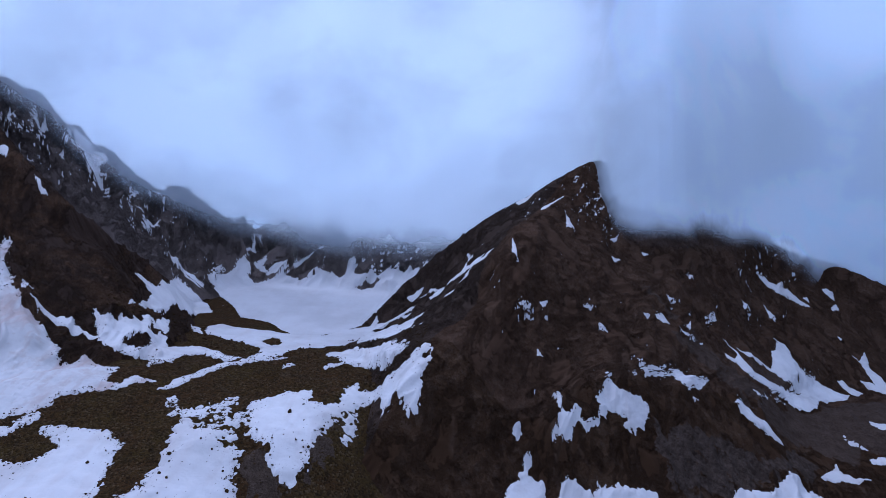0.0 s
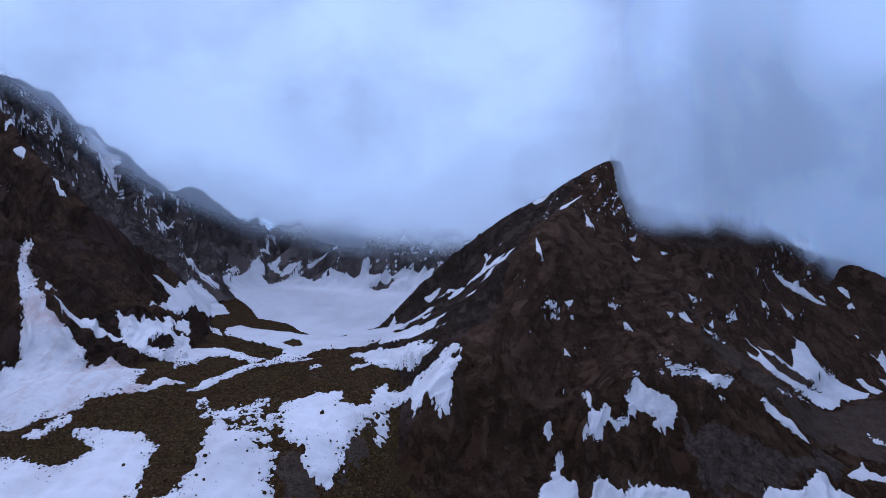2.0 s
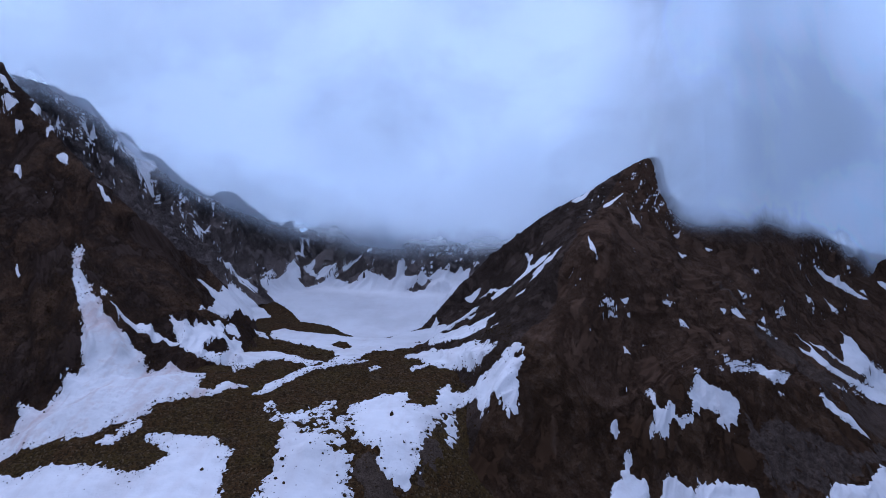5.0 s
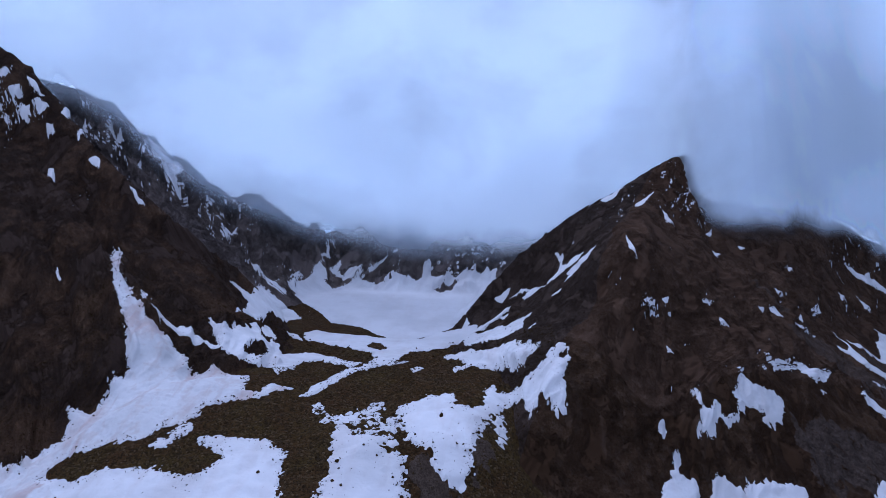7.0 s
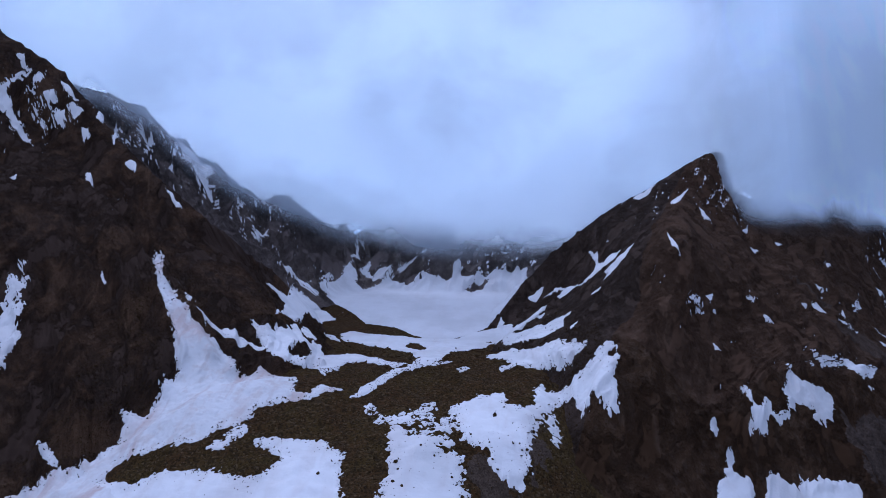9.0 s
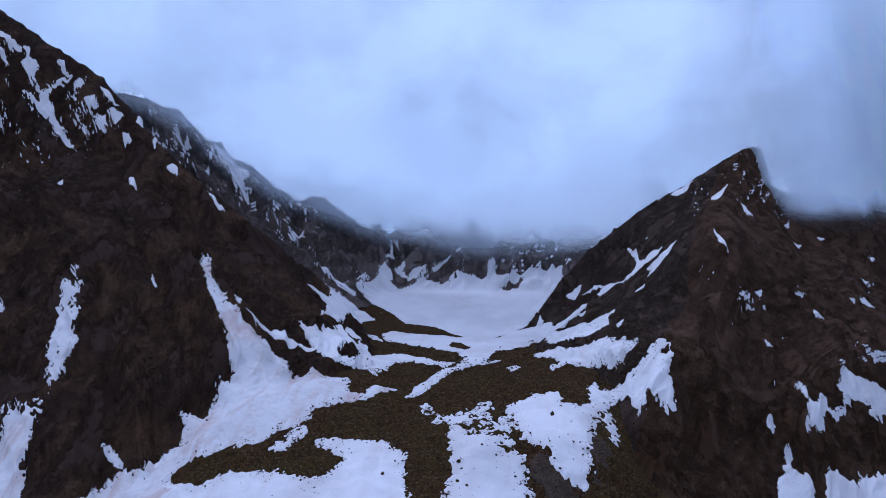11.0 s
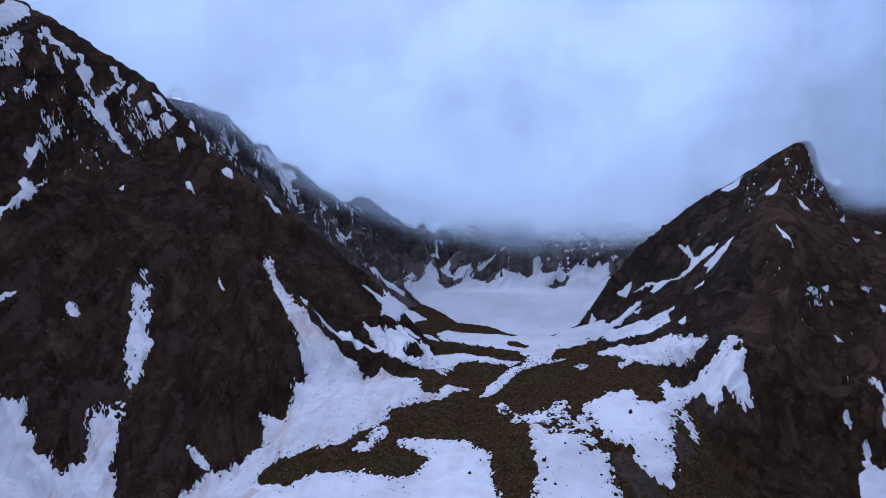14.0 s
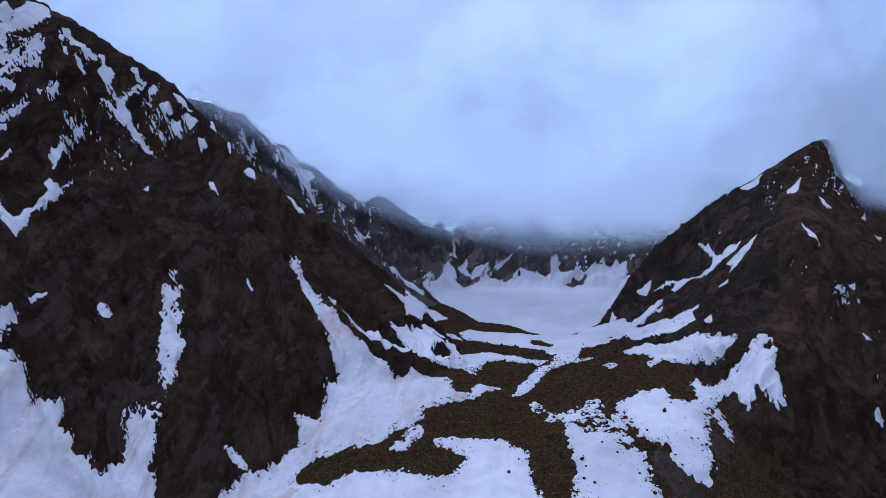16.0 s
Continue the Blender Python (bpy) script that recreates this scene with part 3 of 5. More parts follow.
snow_patch("small scrap of old snow on dark rock", [(-638.3, 770.2), (-630.8, 768.9), (-631.5, 767.6), (-637.1, 770.6)], [], 0.6, 0.2)
snow_patch("small scrap of old snow on dark rock", [(-628.9, 766.5), (-623.0, 766.8), (-618.7, 763.5), (-625.5, 763.8)], [], 0.6, 0.2)
snow_patch("snow slab on the upper crags", [(-576.1, 788.0), (-621.7, 911.6), (-612.3, 913.3), (-617.5, 914.3), (-568.4, 785.7)], [], 0.6, 0.3)
snow_patch("snow slab on the upper crags", [(-590.9, 916.0), (-581.6, 918.3), (-576.3, 916.3), (-570.2, 914.2), (-575.1, 912.7), (-584.3, 914.8)], [], 0.6, 0.3)
snow_patch("small scrap of old snow on dark rock", [(-586.4, 777.4), (-579.1, 777.7), (-572.7, 770.8), (-579.3, 770.6)], [], 0.6, 0.2)
snow_patch("small scrap of old snow on dark rock", [(-552.0, 780.2), (-598.3, 906.9), (-546.2, 774.3)], [], 0.6, 0.2)
snow_patch("thin snow streak under the crest", [(-725.0, 639.0), (-728.1, 658.7), (-726.8, 659.4), (-722.6, 643.6), (-722.0, 636.7)], [], 0.6, 0.2)
snow_patch("forked snow patch in a rock hollow", [(-658.1, 660.3), (-668.9, 652.2), (-680.0, 659.7), (-691.7, 667.7), (-690.8, 657.0), (-679.1, 646.4), (-677.0, 629.5), (-673.3, 603.4), (-675.7, 586.9), (-690.1, 596.0), (-693.9, 586.8), (-670.4, 575.7), (-656.7, 571.8), (-663.5, 595.4), (-667.2, 602.7), (-668.0, 622.6), (-669.5, 647.2)], [], 0.6, 0.5)
snow_patch("small scrap of old snow on dark rock", [(-564.9, 546.2), (-563.4, 550.2), (-556.2, 546.4), (-550.1, 542.0), (-553.8, 540.9), (-558.7, 540.9)], [], 0.6, 0.3)
snow_patch("small scrap of old snow on dark rock", [(-617.2, 536.2), (-613.6, 543.6), (-611.0, 549.8), (-611.4, 540.6), (-614.7, 536.2)], [], 0.6, 0.2)
snow_patch("snow patch at the foot of a dark buttress", [(-641.1, 503.5), (-627.3, 516.1), (-616.8, 518.1), (-616.3, 521.9), (-613.5, 516.9), (-615.3, 508.1), (-628.9, 488.9)], [], 0.8, 0.5)
snow_patch("snow lying in a steep rock gully", [(-525.1, 577.8), (-520.5, 580.8), (-511.0, 580.1), (-507.0, 569.8), (-505.6, 563.0), (-516.7, 563.4)], [], 0.6, 1.0, 1.2)
snow_patch("snow lying in a steep rock gully", [(-518.4, 560.0), (-511.8, 563.5), (-498.8, 560.0), (-498.4, 554.3), (-499.5, 550.5), (-488.3, 540.4), (-483.1, 536.3), (-485.4, 529.7), (-485.8, 521.2), (-481.6, 509.2), (-477.3, 502.6), (-481.2, 503.2), (-479.0, 495.4), (-483.7, 499.4), (-491.2, 509.8), (-497.1, 517.5), (-505.3, 533.3), (-513.0, 551.5)], [], 0.6, 1.0, 1.8)
snow_patch("dirty snow apron with faint brown streaks", [(-626.6, 486.1), (-611.7, 496.3), (-604.3, 501.7), (-601.2, 499.5), (-599.9, 494.2), (-591.5, 493.9), (-584.1, 490.0), (-581.3, 486.2), (-570.9, 479.2), (-560.4, 478.7), (-555.6, 478.1), (-548.0, 477.7), (-547.4, 474.3), (-545.7, 468.6), (-536.1, 465.1), (-532.0, 463.3), (-527.2, 456.8), (-519.8, 456.0), (-515.0, 455.0), (-506.3, 447.6), (-501.1, 448.9), (-494.4, 447.8), (-489.8, 450.1), (-486.8, 453.2), (-490.5, 461.7), (-496.1, 471.5), (-482.9, 474.0), (-476.7, 476.3), (-473.2, 467.4), (-468.8, 455.3), (-469.2, 450.2), (-460.1, 440.4), (-448.2, 420.9), (-557.3, 403.1)], [], 0.8, 0.9)
snow_patch("thin broken snow speckled with stones", [(-500.0, 476.7), (-489.9, 479.1), (-483.9, 491.6), (-476.0, 475.1), (-496.0, 471.3)], [], 0.6, 1.5, -0.1)
snow_patch("narrow snow streak beside a rock buttress", [(-423.7, 467.6), (-420.9, 473.3), (-414.1, 467.3), (-401.0, 459.8), (-404.0, 459.5), (-412.6, 461.8), (-418.9, 463.8)], [], 0.6, 0.5)
snow_patch("broad dirty snow apron below a steep gully", [(-439.8, 655.5), (-431.2, 654.6), (-420.8, 633.6), (-412.4, 623.5), (-404.4, 618.2), (-388.2, 601.8), (-373.9, 590.5), (-364.0, 594.7), (-351.8, 594.8), (-334.5, 582.2), (-326.0, 572.9), (-318.4, 577.0), (-311.4, 589.3), (-297.3, 582.5), (-284.7, 586.5), (-276.2, 548.5), (-262.7, 543.7), (-258.3, 558.1), (-240.3, 556.1), (-260.2, 535.3), (-270.8, 529.3), (-283.0, 528.2), (-293.3, 522.2), (-299.6, 499.0), (-309.3, 496.7), (-313.8, 484.7), (-321.0, 475.5), (-334.6, 476.0), (-364.3, 471.2), (-371.8, 467.8), (-372.9, 454.3), (-358.0, 447.8), (-335.8, 416.1), (-413.5, 424.8), (-422.5, 436.1), (-412.4, 447.1), (-406.5, 459.6), (-393.0, 462.1), (-382.3, 482.0), (-377.7, 487.4), (-386.8, 508.0), (-375.5, 507.9), (-370.0, 510.8), (-370.2, 539.6), (-365.9, 539.9), (-365.8, 548.4), (-391.5, 585.9), (-408.8, 604.8), (-419.2, 619.6)], [], 0.8, 0.9)
snow_patch("flat snow field beside a dark moraine bank", [(-373.7, 449.8), (-370.5, 456.5), (-356.0, 450.6), (-347.1, 447.7), (-341.6, 450.8), (-336.9, 455.5), (-331.4, 458.9), (-325.6, 454.7), (-314.5, 454.4), (-303.7, 454.6), (-299.3, 456.8), (-292.4, 453.6), (-281.2, 448.0), (-273.0, 445.2), (-268.3, 446.6), (-264.4, 455.2), (-259.8, 462.4), (-266.0, 469.6), (-275.0, 473.8), (-283.9, 482.3), (-272.4, 487.2), (-259.1, 482.1), (-247.9, 482.5), (-239.2, 484.7), (-233.7, 478.9), (-224.7, 473.0), (-220.6, 471.2), (-219.2, 456.4), (-217.7, 447.0), (-207.2, 407.4), (-345.2, 415.0)], [], 0.8, 1.1)
snow_patch("broken snow strip among moraine stones", [(-309.1, 472.8), (-306.9, 482.1), (-304.3, 489.7), (-300.3, 498.9), (-290.8, 492.9), (-293.6, 482.5), (-299.4, 478.3), (-304.5, 472.6)], [], 0.6, 1.4, 0.8)
snow_patch("snow patch curling round a dark mound", [(-376.3, 602.5), (-373.6, 606.5), (-367.4, 607.3), (-361.0, 615.9), (-347.4, 625.6), (-335.8, 621.8), (-322.0, 618.1), (-330.6, 631.9), (-337.9, 640.4), (-343.3, 647.7), (-340.7, 650.4), (-327.7, 640.2), (-324.7, 661.9), (-317.4, 663.7), (-321.7, 702.5), (-320.1, 715.9), (-299.5, 665.9), (-295.6, 679.9), (-288.5, 677.8), (-281.3, 667.5), (-268.8, 669.6), (-260.1, 677.3), (-249.0, 674.9), (-237.8, 651.8), (-249.4, 653.5), (-258.6, 639.2), (-263.2, 618.4), (-262.5, 589.4), (-281.7, 632.3), (-286.9, 616.5), (-292.4, 610.4), (-300.7, 606.1), (-316.5, 609.5), (-334.5, 618.6), (-345.7, 609.1), (-359.0, 605.4), (-368.1, 603.5)], [[(-304.7, 625.4), (-302.3, 633.4), (-300.4, 651.8), (-295.5, 661.4), (-287.5, 646.5), (-288.4, 629.2), (-295.9, 629.5), (-301.3, 622.6)]], 0.7, 0.8)
snow_patch("streaked snow cone at the foot of the ridge", [(-374.4, 784.6), (-368.3, 789.1), (-362.3, 790.3), (-354.0, 794.3), (-361.3, 840.2), (-387.5, 910.6), (-390.5, 908.2), (-379.3, 907.4), (-366.6, 901.7), (-351.0, 897.6), (-335.2, 892.0), (-314.7, 857.7), (-327.1, 848.7), (-328.5, 805.8), (-333.7, 780.3), (-332.5, 746.5), (-338.0, 750.5), (-336.1, 698.4), (-349.5, 763.5), (-352.2, 779.1), (-358.4, 778.9), (-366.5, 784.1)], [], 0.6, 0.5)
snow_patch("narrow snow streak on the ridge foot", [(-403.1, 923.4), (-397.6, 927.3), (-380.5, 915.7), (-366.8, 919.1), (-351.1, 918.4), (-359.4, 914.0), (-375.4, 913.7), (-391.4, 917.7)], [], 0.6, 0.2)
snow_patch("small scrap of old snow on dark rock", [(-315.9, 707.6), (-326.7, 767.6), (-309.5, 728.6), (-300.5, 708.9), (-301.3, 680.8)], [], 0.6, 0.4)
snow_patch("small scrap of old snow on dark rock", [(-313.7, 793.9), (-301.1, 786.4), (-288.5, 765.4), (-299.7, 768.8)], [], 0.6, 0.4)
snow_patch("smooth snow bowl under the grey cliff", [(-357.4, 946.4), (-344.6, 970.0), (-336.0, 981.8), (-334.5, 991.1), (-328.5, 998.8), (-321.2, 1001.6), (-317.0, 994.0), (-319.2, 986.3), (-307.5, 982.8), (-294.2, 993.6), (-283.0, 1008.3), (-280.0, 1013.1), (-275.6, 1019.4), (-271.0, 1020.9), (-274.6, 1014.5), (-263.1, 1007.0), (-251.2, 1006.0), (-238.9, 1001.9), (-239.8, 1007.8), (-226.5, 1007.8), (-216.5, 1008.8), (-204.7, 1008.4), (-188.9, 1005.5), (-186.3, 1020.3), (-178.5, 1021.6), (-175.2, 1008.3), (-157.8, 1003.0), (-150.6, 1011.4), (-142.7, 1007.3), (-127.4, 1013.6), (-104.2, 1009.6), (-86.6, 1006.3), (-93.7, 918.3), (-104.2, 903.9), (-117.6, 885.7), (-124.3, 880.4), (-133.9, 869.3), (-154.8, 832.5), (-172.0, 810.2), (-189.7, 801.5), (-205.9, 807.1), (-220.1, 819.2), (-240.1, 844.7), (-260.6, 848.6), (-277.6, 851.1), (-298.5, 884.8), (-324.2, 918.5), (-344.6, 941.1)], [[(-170.8, 990.3), (-159.2, 999.1), (-138.7, 1003.2), (-143.6, 992.7), (-157.1, 989.6)]], 1.6, 0.5)
snow_patch("winding snow band along the valley floor", [(-295.7, 797.1), (-285.8, 813.7), (-271.4, 806.2), (-252.8, 807.6), (-228.0, 808.8), (-214.8, 804.2), (-190.0, 804.4), (-159.5, 808.6), (-135.9, 835.0), (-122.7, 816.3), (-108.5, 735.7), (-128.0, 787.1), (-149.5, 747.4), (-164.9, 727.5), (-173.9, 680.4), (-175.9, 642.9), (-163.6, 643.0), (-189.9, 626.4), (-202.2, 599.3), (-209.5, 576.1), (-217.2, 553.2), (-225.0, 546.1), (-229.9, 539.8), (-226.9, 554.6), (-219.5, 581.3), (-211.4, 611.8), (-199.4, 631.5), (-198.0, 649.0), (-194.4, 665.9), (-204.8, 694.6), (-222.2, 718.6), (-239.1, 734.4), (-254.5, 739.5), (-273.1, 757.9), (-288.5, 772.7)], [[(-217.6, 742.0), (-217.7, 782.2), (-206.5, 766.0), (-193.4, 731.7), (-199.4, 714.0)]], 0.7, 0.6)
snow_patch("thin strip of old snow on rubble", [(-249.0, 674.9), (-237.6, 670.5), (-217.1, 643.1), (-201.2, 636.7), (-213.6, 623.6), (-228.9, 640.2), (-239.3, 653.8)], [], 0.6, 0.5)
snow_patch("forked snow streak on the slate flank", [(-16.9, 884.9), (-12.7, 876.4), (-9.3, 866.1), (-15.4, 818.5), (-12.0, 799.3), (-5.2, 808.7), (0.4, 806.6), (4.3, 786.2), (-2.1, 781.8), (-7.0, 786.5), (-12.5, 788.9), (-18.2, 790.1), (-25.7, 782.1), (-33.2, 779.8), (-34.2, 819.9), (-39.8, 843.2), (-46.7, 840.2), (-54.7, 837.8), (-57.1, 846.8), (-49.2, 856.8), (-57.8, 859.7), (-64.1, 877.2), (-70.9, 881.1), (-60.2, 881.4), (-52.8, 862.4), (-38.9, 848.7), (-32.3, 819.8), (-27.3, 788.8), (-18.8, 807.9), (-13.8, 850.7), (-15.6, 874.7)], [], 0.6, 0.3)
snow_patch("forked snow streak on the slate flank", [(13.9, 763.1), (6.5, 754.1), (2.7, 753.0), (-4.8, 749.9), (-10.6, 744.4), (-19.8, 743.4), (-12.5, 753.4), (-14.5, 771.1), (-5.2, 768.0), (3.9, 762.2)], [], 0.6, 0.3)
snow_patch("small scrap of old snow on dark rock", [(-89.1, 898.7), (-79.7, 903.3), (-69.8, 906.1), (-72.3, 897.1), (-80.0, 884.1), (-85.6, 894.0)], [], 0.6, 0.2)
snow_patch("slanting snow streak on the grey flank", [(-126.4, 861.4), (-120.8, 873.5), (-117.6, 864.9), (-120.7, 859.4), (-109.1, 856.9), (-103.3, 810.9), (-92.8, 823.8), (-81.7, 839.7), (-70.1, 824.7), (-78.3, 808.8), (-91.1, 791.1), (-102.2, 775.1), (-115.8, 765.8), (-125.6, 800.7), (-141.0, 791.1), (-161.9, 789.1), (-170.8, 801.1), (-154.8, 838.1), (-138.5, 851.2)], [], 0.6, 0.4)
snow_patch("slanting snow streak on the grey flank", [(-121.6, 767.4), (-104.3, 765.8), (-89.8, 765.9), (-78.4, 742.2), (-64.2, 743.5), (-52.1, 732.2), (-61.9, 723.1), (-62.1, 704.9), (-72.9, 703.5), (-84.2, 697.9), (-96.1, 708.2), (-108.7, 716.0), (-118.3, 732.5)], [], 0.6, 0.7, 1.5)
snow_patch("snow patch on the moraine below a slope", [(-134.3, 664.4), (-120.6, 702.2), (-110.9, 691.1), (-100.7, 665.5), (-87.5, 672.2), (-79.3, 659.2), (-68.4, 672.6), (-70.7, 651.3), (-64.9, 628.6), (-58.6, 632.0), (-58.6, 607.7), (-52.4, 609.2), (-51.8, 599.0), (-61.8, 596.4), (-69.8, 602.5), (-73.6, 607.8), (-79.4, 613.4), (-84.8, 623.2), (-102.9, 625.1), (-113.3, 614.4), (-121.1, 602.6), (-121.5, 614.1), (-112.3, 634.2), (-124.0, 654.2)], [], 0.7, 0.6)
snow_patch("small scrap of old snow on dark rock", [(-33.2, 732.5), (-23.4, 734.5), (-26.1, 727.1)], [], 0.6, 0.1)
snow_patch("small scrap of old snow on dark rock", [(-56.9, 692.6), (-50.3, 694.2), (-58.7, 654.2)], [], 0.6, 0.1)
snow_patch("small scrap of old snow on dark rock", [(-82.7, 802.1), (-73.8, 811.5), (-78.4, 799.2)], [], 0.6, 0.1)
snow_patch("small scrap of old snow on dark rock", [(-157.0, 612.5), (-152.3, 613.8), (-146.6, 606.4), (-150.7, 594.1), (-155.1, 598.7)], [], 0.6, 0.4)
snow_patch("ragged snow field holding one dark boulder", [(-157.0, 527.7), (-148.6, 537.8), (-137.2, 551.1), (-124.9, 555.3), (-118.5, 552.7), (-116.9, 538.7), (-108.0, 539.0), (-97.8, 541.9), (-94.7, 560.4), (-96.2, 576.0), (-88.7, 580.2), (-85.9, 573.2), (-77.9, 580.0), (-69.3, 577.3), (-63.2, 572.4), (-56.2, 578.5), (-49.5, 580.7), (-42.3, 586.8), (-37.5, 590.7), (-33.3, 589.1), (-31.0, 579.7), (-32.5, 568.8), (-36.9, 560.8), (-37.4, 551.0), (-36.8, 546.0), (-39.6, 540.6), (-43.8, 538.5), (-47.5, 541.3), (-51.0, 545.6), (-54.7, 549.2), (-56.4, 539.6), (-61.7, 539.5), (-64.7, 552.6), (-70.5, 559.2), (-76.5, 564.5), (-82.6, 549.3), (-91.9, 534.8), (-94.2, 521.6), (-102.1, 493.7), (-103.2, 478.4), (-110.3, 468.6), (-114.5, 469.0), (-119.8, 471.1), (-125.3, 474.5), (-128.4, 479.3), (-130.2, 485.7), (-142.5, 488.4), (-146.9, 496.1), (-151.8, 507.8)], [[(-37.9, 579.9), (-34.1, 582.6), (-33.9, 574.2), (-37.5, 572.9)]], 0.8, 1.2)
snow_patch("ragged snow finger between dark stones", [(-87.9, 534.9), (-82.8, 543.8), (-80.1, 533.0), (-80.5, 514.9), (-84.5, 510.4), (-87.6, 521.1)], [], 0.6, 1.2, 1.5)
snow_patch("thin broken snow speckled with stones", [(-216.8, 528.4), (-214.3, 531.7), (-203.0, 510.4), (-194.2, 516.3), (-183.1, 521.3), (-176.8, 533.7), (-167.1, 537.6), (-166.2, 530.6), (-170.0, 519.5), (-165.0, 504.3), (-154.8, 517.9), (-150.8, 497.1), (-154.9, 483.2), (-162.4, 484.1), (-169.9, 484.6), (-178.3, 491.1), (-185.7, 501.4), (-195.3, 501.1), (-201.8, 504.4), (-210.7, 510.0)], [], 0.6, 1.5, 0.3)
snow_patch("snow tongue strewn with small dark stones", [(-194.6, 497.2), (-189.0, 498.3), (-182.0, 490.5), (-171.0, 492.7), (-164.1, 482.9), (-156.4, 480.5), (-151.0, 480.9), (-145.3, 478.6), (-143.5, 470.4), (-143.7, 460.3), (-137.9, 453.9), (-135.3, 441.0), (-201.3, 408.9), (-195.4, 431.9), (-192.2, 440.4), (-190.8, 450.6), (-189.0, 459.1), (-191.8, 472.9), (-195.1, 476.8)], [], 0.8, 1.4)
snow_patch("ragged snow patch on the dark slope", [(107.6, 617.6), (112.8, 621.7), (117.1, 619.9), (124.4, 621.9), (129.1, 622.5), (136.8, 626.8), (140.6, 627.0), (145.3, 625.2), (144.2, 619.3), (140.2, 614.8), (138.4, 610.1), (130.7, 604.4), (126.3, 604.5), (121.2, 603.7), (124.5, 607.9), (119.8, 606.7), (115.6, 608.1), (108.4, 605.1), (106.3, 599.6), (100.5, 595.4), (95.6, 591.6), (88.5, 586.7), (85.9, 587.9), (90.9, 589.1), (98.2, 595.0), (100.8, 598.8), (102.1, 602.7), (98.7, 604.5), (104.5, 611.5)], [], 0.6, 0.6)
snow_patch("ragged snow patch on the dark slope", [(64.4, 596.0), (70.4, 598.9), (70.6, 590.8), (68.5, 585.7), (72.9, 584.9), (78.3, 587.1), (82.2, 591.3), (86.5, 594.1), (84.3, 589.1), (80.9, 584.9), (79.2, 580.6), (74.6, 576.0), (68.0, 574.8), (62.2, 571.3), (65.8, 575.2), (69.1, 579.5), (68.3, 582.0), (69.8, 584.7), (66.8, 592.2)], [], 0.6, 0.6)
snow_patch("small scrap of old snow on dark rock", [(32.2, 566.3), (37.8, 569.7), (39.2, 568.8), (35.7, 562.4), (32.2, 563.9)], [], 0.6, 0.4)
snow_patch("jagged snow bank at the slope's foot", [(42.1, 555.9), (45.4, 558.9), (45.0, 558.1), (42.9, 552.4), (44.1, 549.9), (50.3, 550.7), (54.5, 552.5), (56.4, 548.6), (54.9, 542.3), (53.5, 529.8), (22.0, 515.0), (27.7, 532.5), (31.7, 540.0), (37.0, 542.7), (39.9, 547.4), (37.9, 548.1), (41.2, 551.8)], [], 0.7, 0.7)
snow_patch("jagged snow bank at the slope's foot", [(63.6, 533.8), (65.9, 549.4), (68.5, 557.5), (73.7, 561.2), (76.8, 562.6), (82.2, 562.8), (86.4, 562.4), (92.5, 561.7), (96.6, 568.2), (99.4, 566.8), (106.1, 569.8), (113.1, 574.6), (119.8, 576.7), (128.5, 578.4), (135.1, 579.6), (142.2, 579.5), (144.7, 565.5)], [], 0.7, 0.7)
snow_patch("jagged snow bank at the slope's foot", [(193.2, 584.8), (209.6, 610.3), (216.5, 615.4), (225.1, 617.7), (235.1, 620.8), (245.1, 624.2), (257.4, 639.0), (264.1, 644.6), (271.8, 652.7), (277.1, 654.2), (277.7, 650.0), (280.9, 644.4), (290.9, 648.7), (297.5, 648.1), (292.9, 622.8)], [], 0.7, 0.7)
snow_patch("tapering snow strip on the scree", [(231.1, 677.7), (242.2, 690.6), (247.4, 691.3), (251.1, 687.4), (257.6, 685.0), (265.1, 685.3), (271.8, 686.0), (273.3, 677.2), (267.9, 675.7), (259.7, 674.5), (250.5, 671.7), (243.3, 671.9), (236.8, 674.1)], [], 0.6, 0.3)
snow_patch("thin strip of old snow on rubble", [(140.6, 653.4), (144.6, 651.5), (148.6, 652.2), (150.9, 651.3), (159.6, 658.2), (174.5, 668.2), (164.6, 659.0), (153.6, 652.9), (145.6, 643.9), (145.0, 648.7), (143.0, 650.6)], [], 0.6, 0.3)
snow_patch("thin strip of old snow on rubble", [(173.9, 669.9), (181.1, 677.3), (188.6, 677.5), (199.5, 681.3), (209.8, 689.5), (206.6, 683.3), (194.8, 672.8), (187.6, 663.8), (180.6, 661.4)], [], 0.6, 0.3)
snow_patch("forked snow runnel down a scree slope", [(248.1, 774.4), (252.9, 775.2), (258.8, 767.1), (264.8, 754.9), (268.8, 744.1), (283.1, 754.0), (296.0, 752.3), (311.1, 763.2), (333.0, 786.1), (321.6, 778.8), (309.6, 769.5), (300.5, 774.7), (290.4, 777.6), (275.0, 765.7), (263.1, 771.6), (275.0, 774.0), (289.6, 783.4), (299.7, 780.2), (308.8, 798.8), (312.2, 816.0), (319.9, 823.9), (327.5, 839.6), (326.0, 845.5), (336.9, 847.0), (341.7, 843.7), (338.6, 826.5), (344.6, 819.1), (367.7, 842.0), (380.3, 843.3), (391.2, 841.1), (404.4, 840.0), (388.4, 815.5), (375.0, 811.4), (353.5, 795.0), (336.5, 761.6), (323.8, 750.4), (314.2, 746.6), (305.3, 747.0), (299.1, 749.0), (284.8, 739.3), (269.6, 734.0), (258.7, 733.1), (253.8, 746.0), (244.6, 746.2), (246.0, 754.3), (253.9, 751.5), (259.4, 760.2), (254.6, 771.4)], [], 0.7, 0.3)
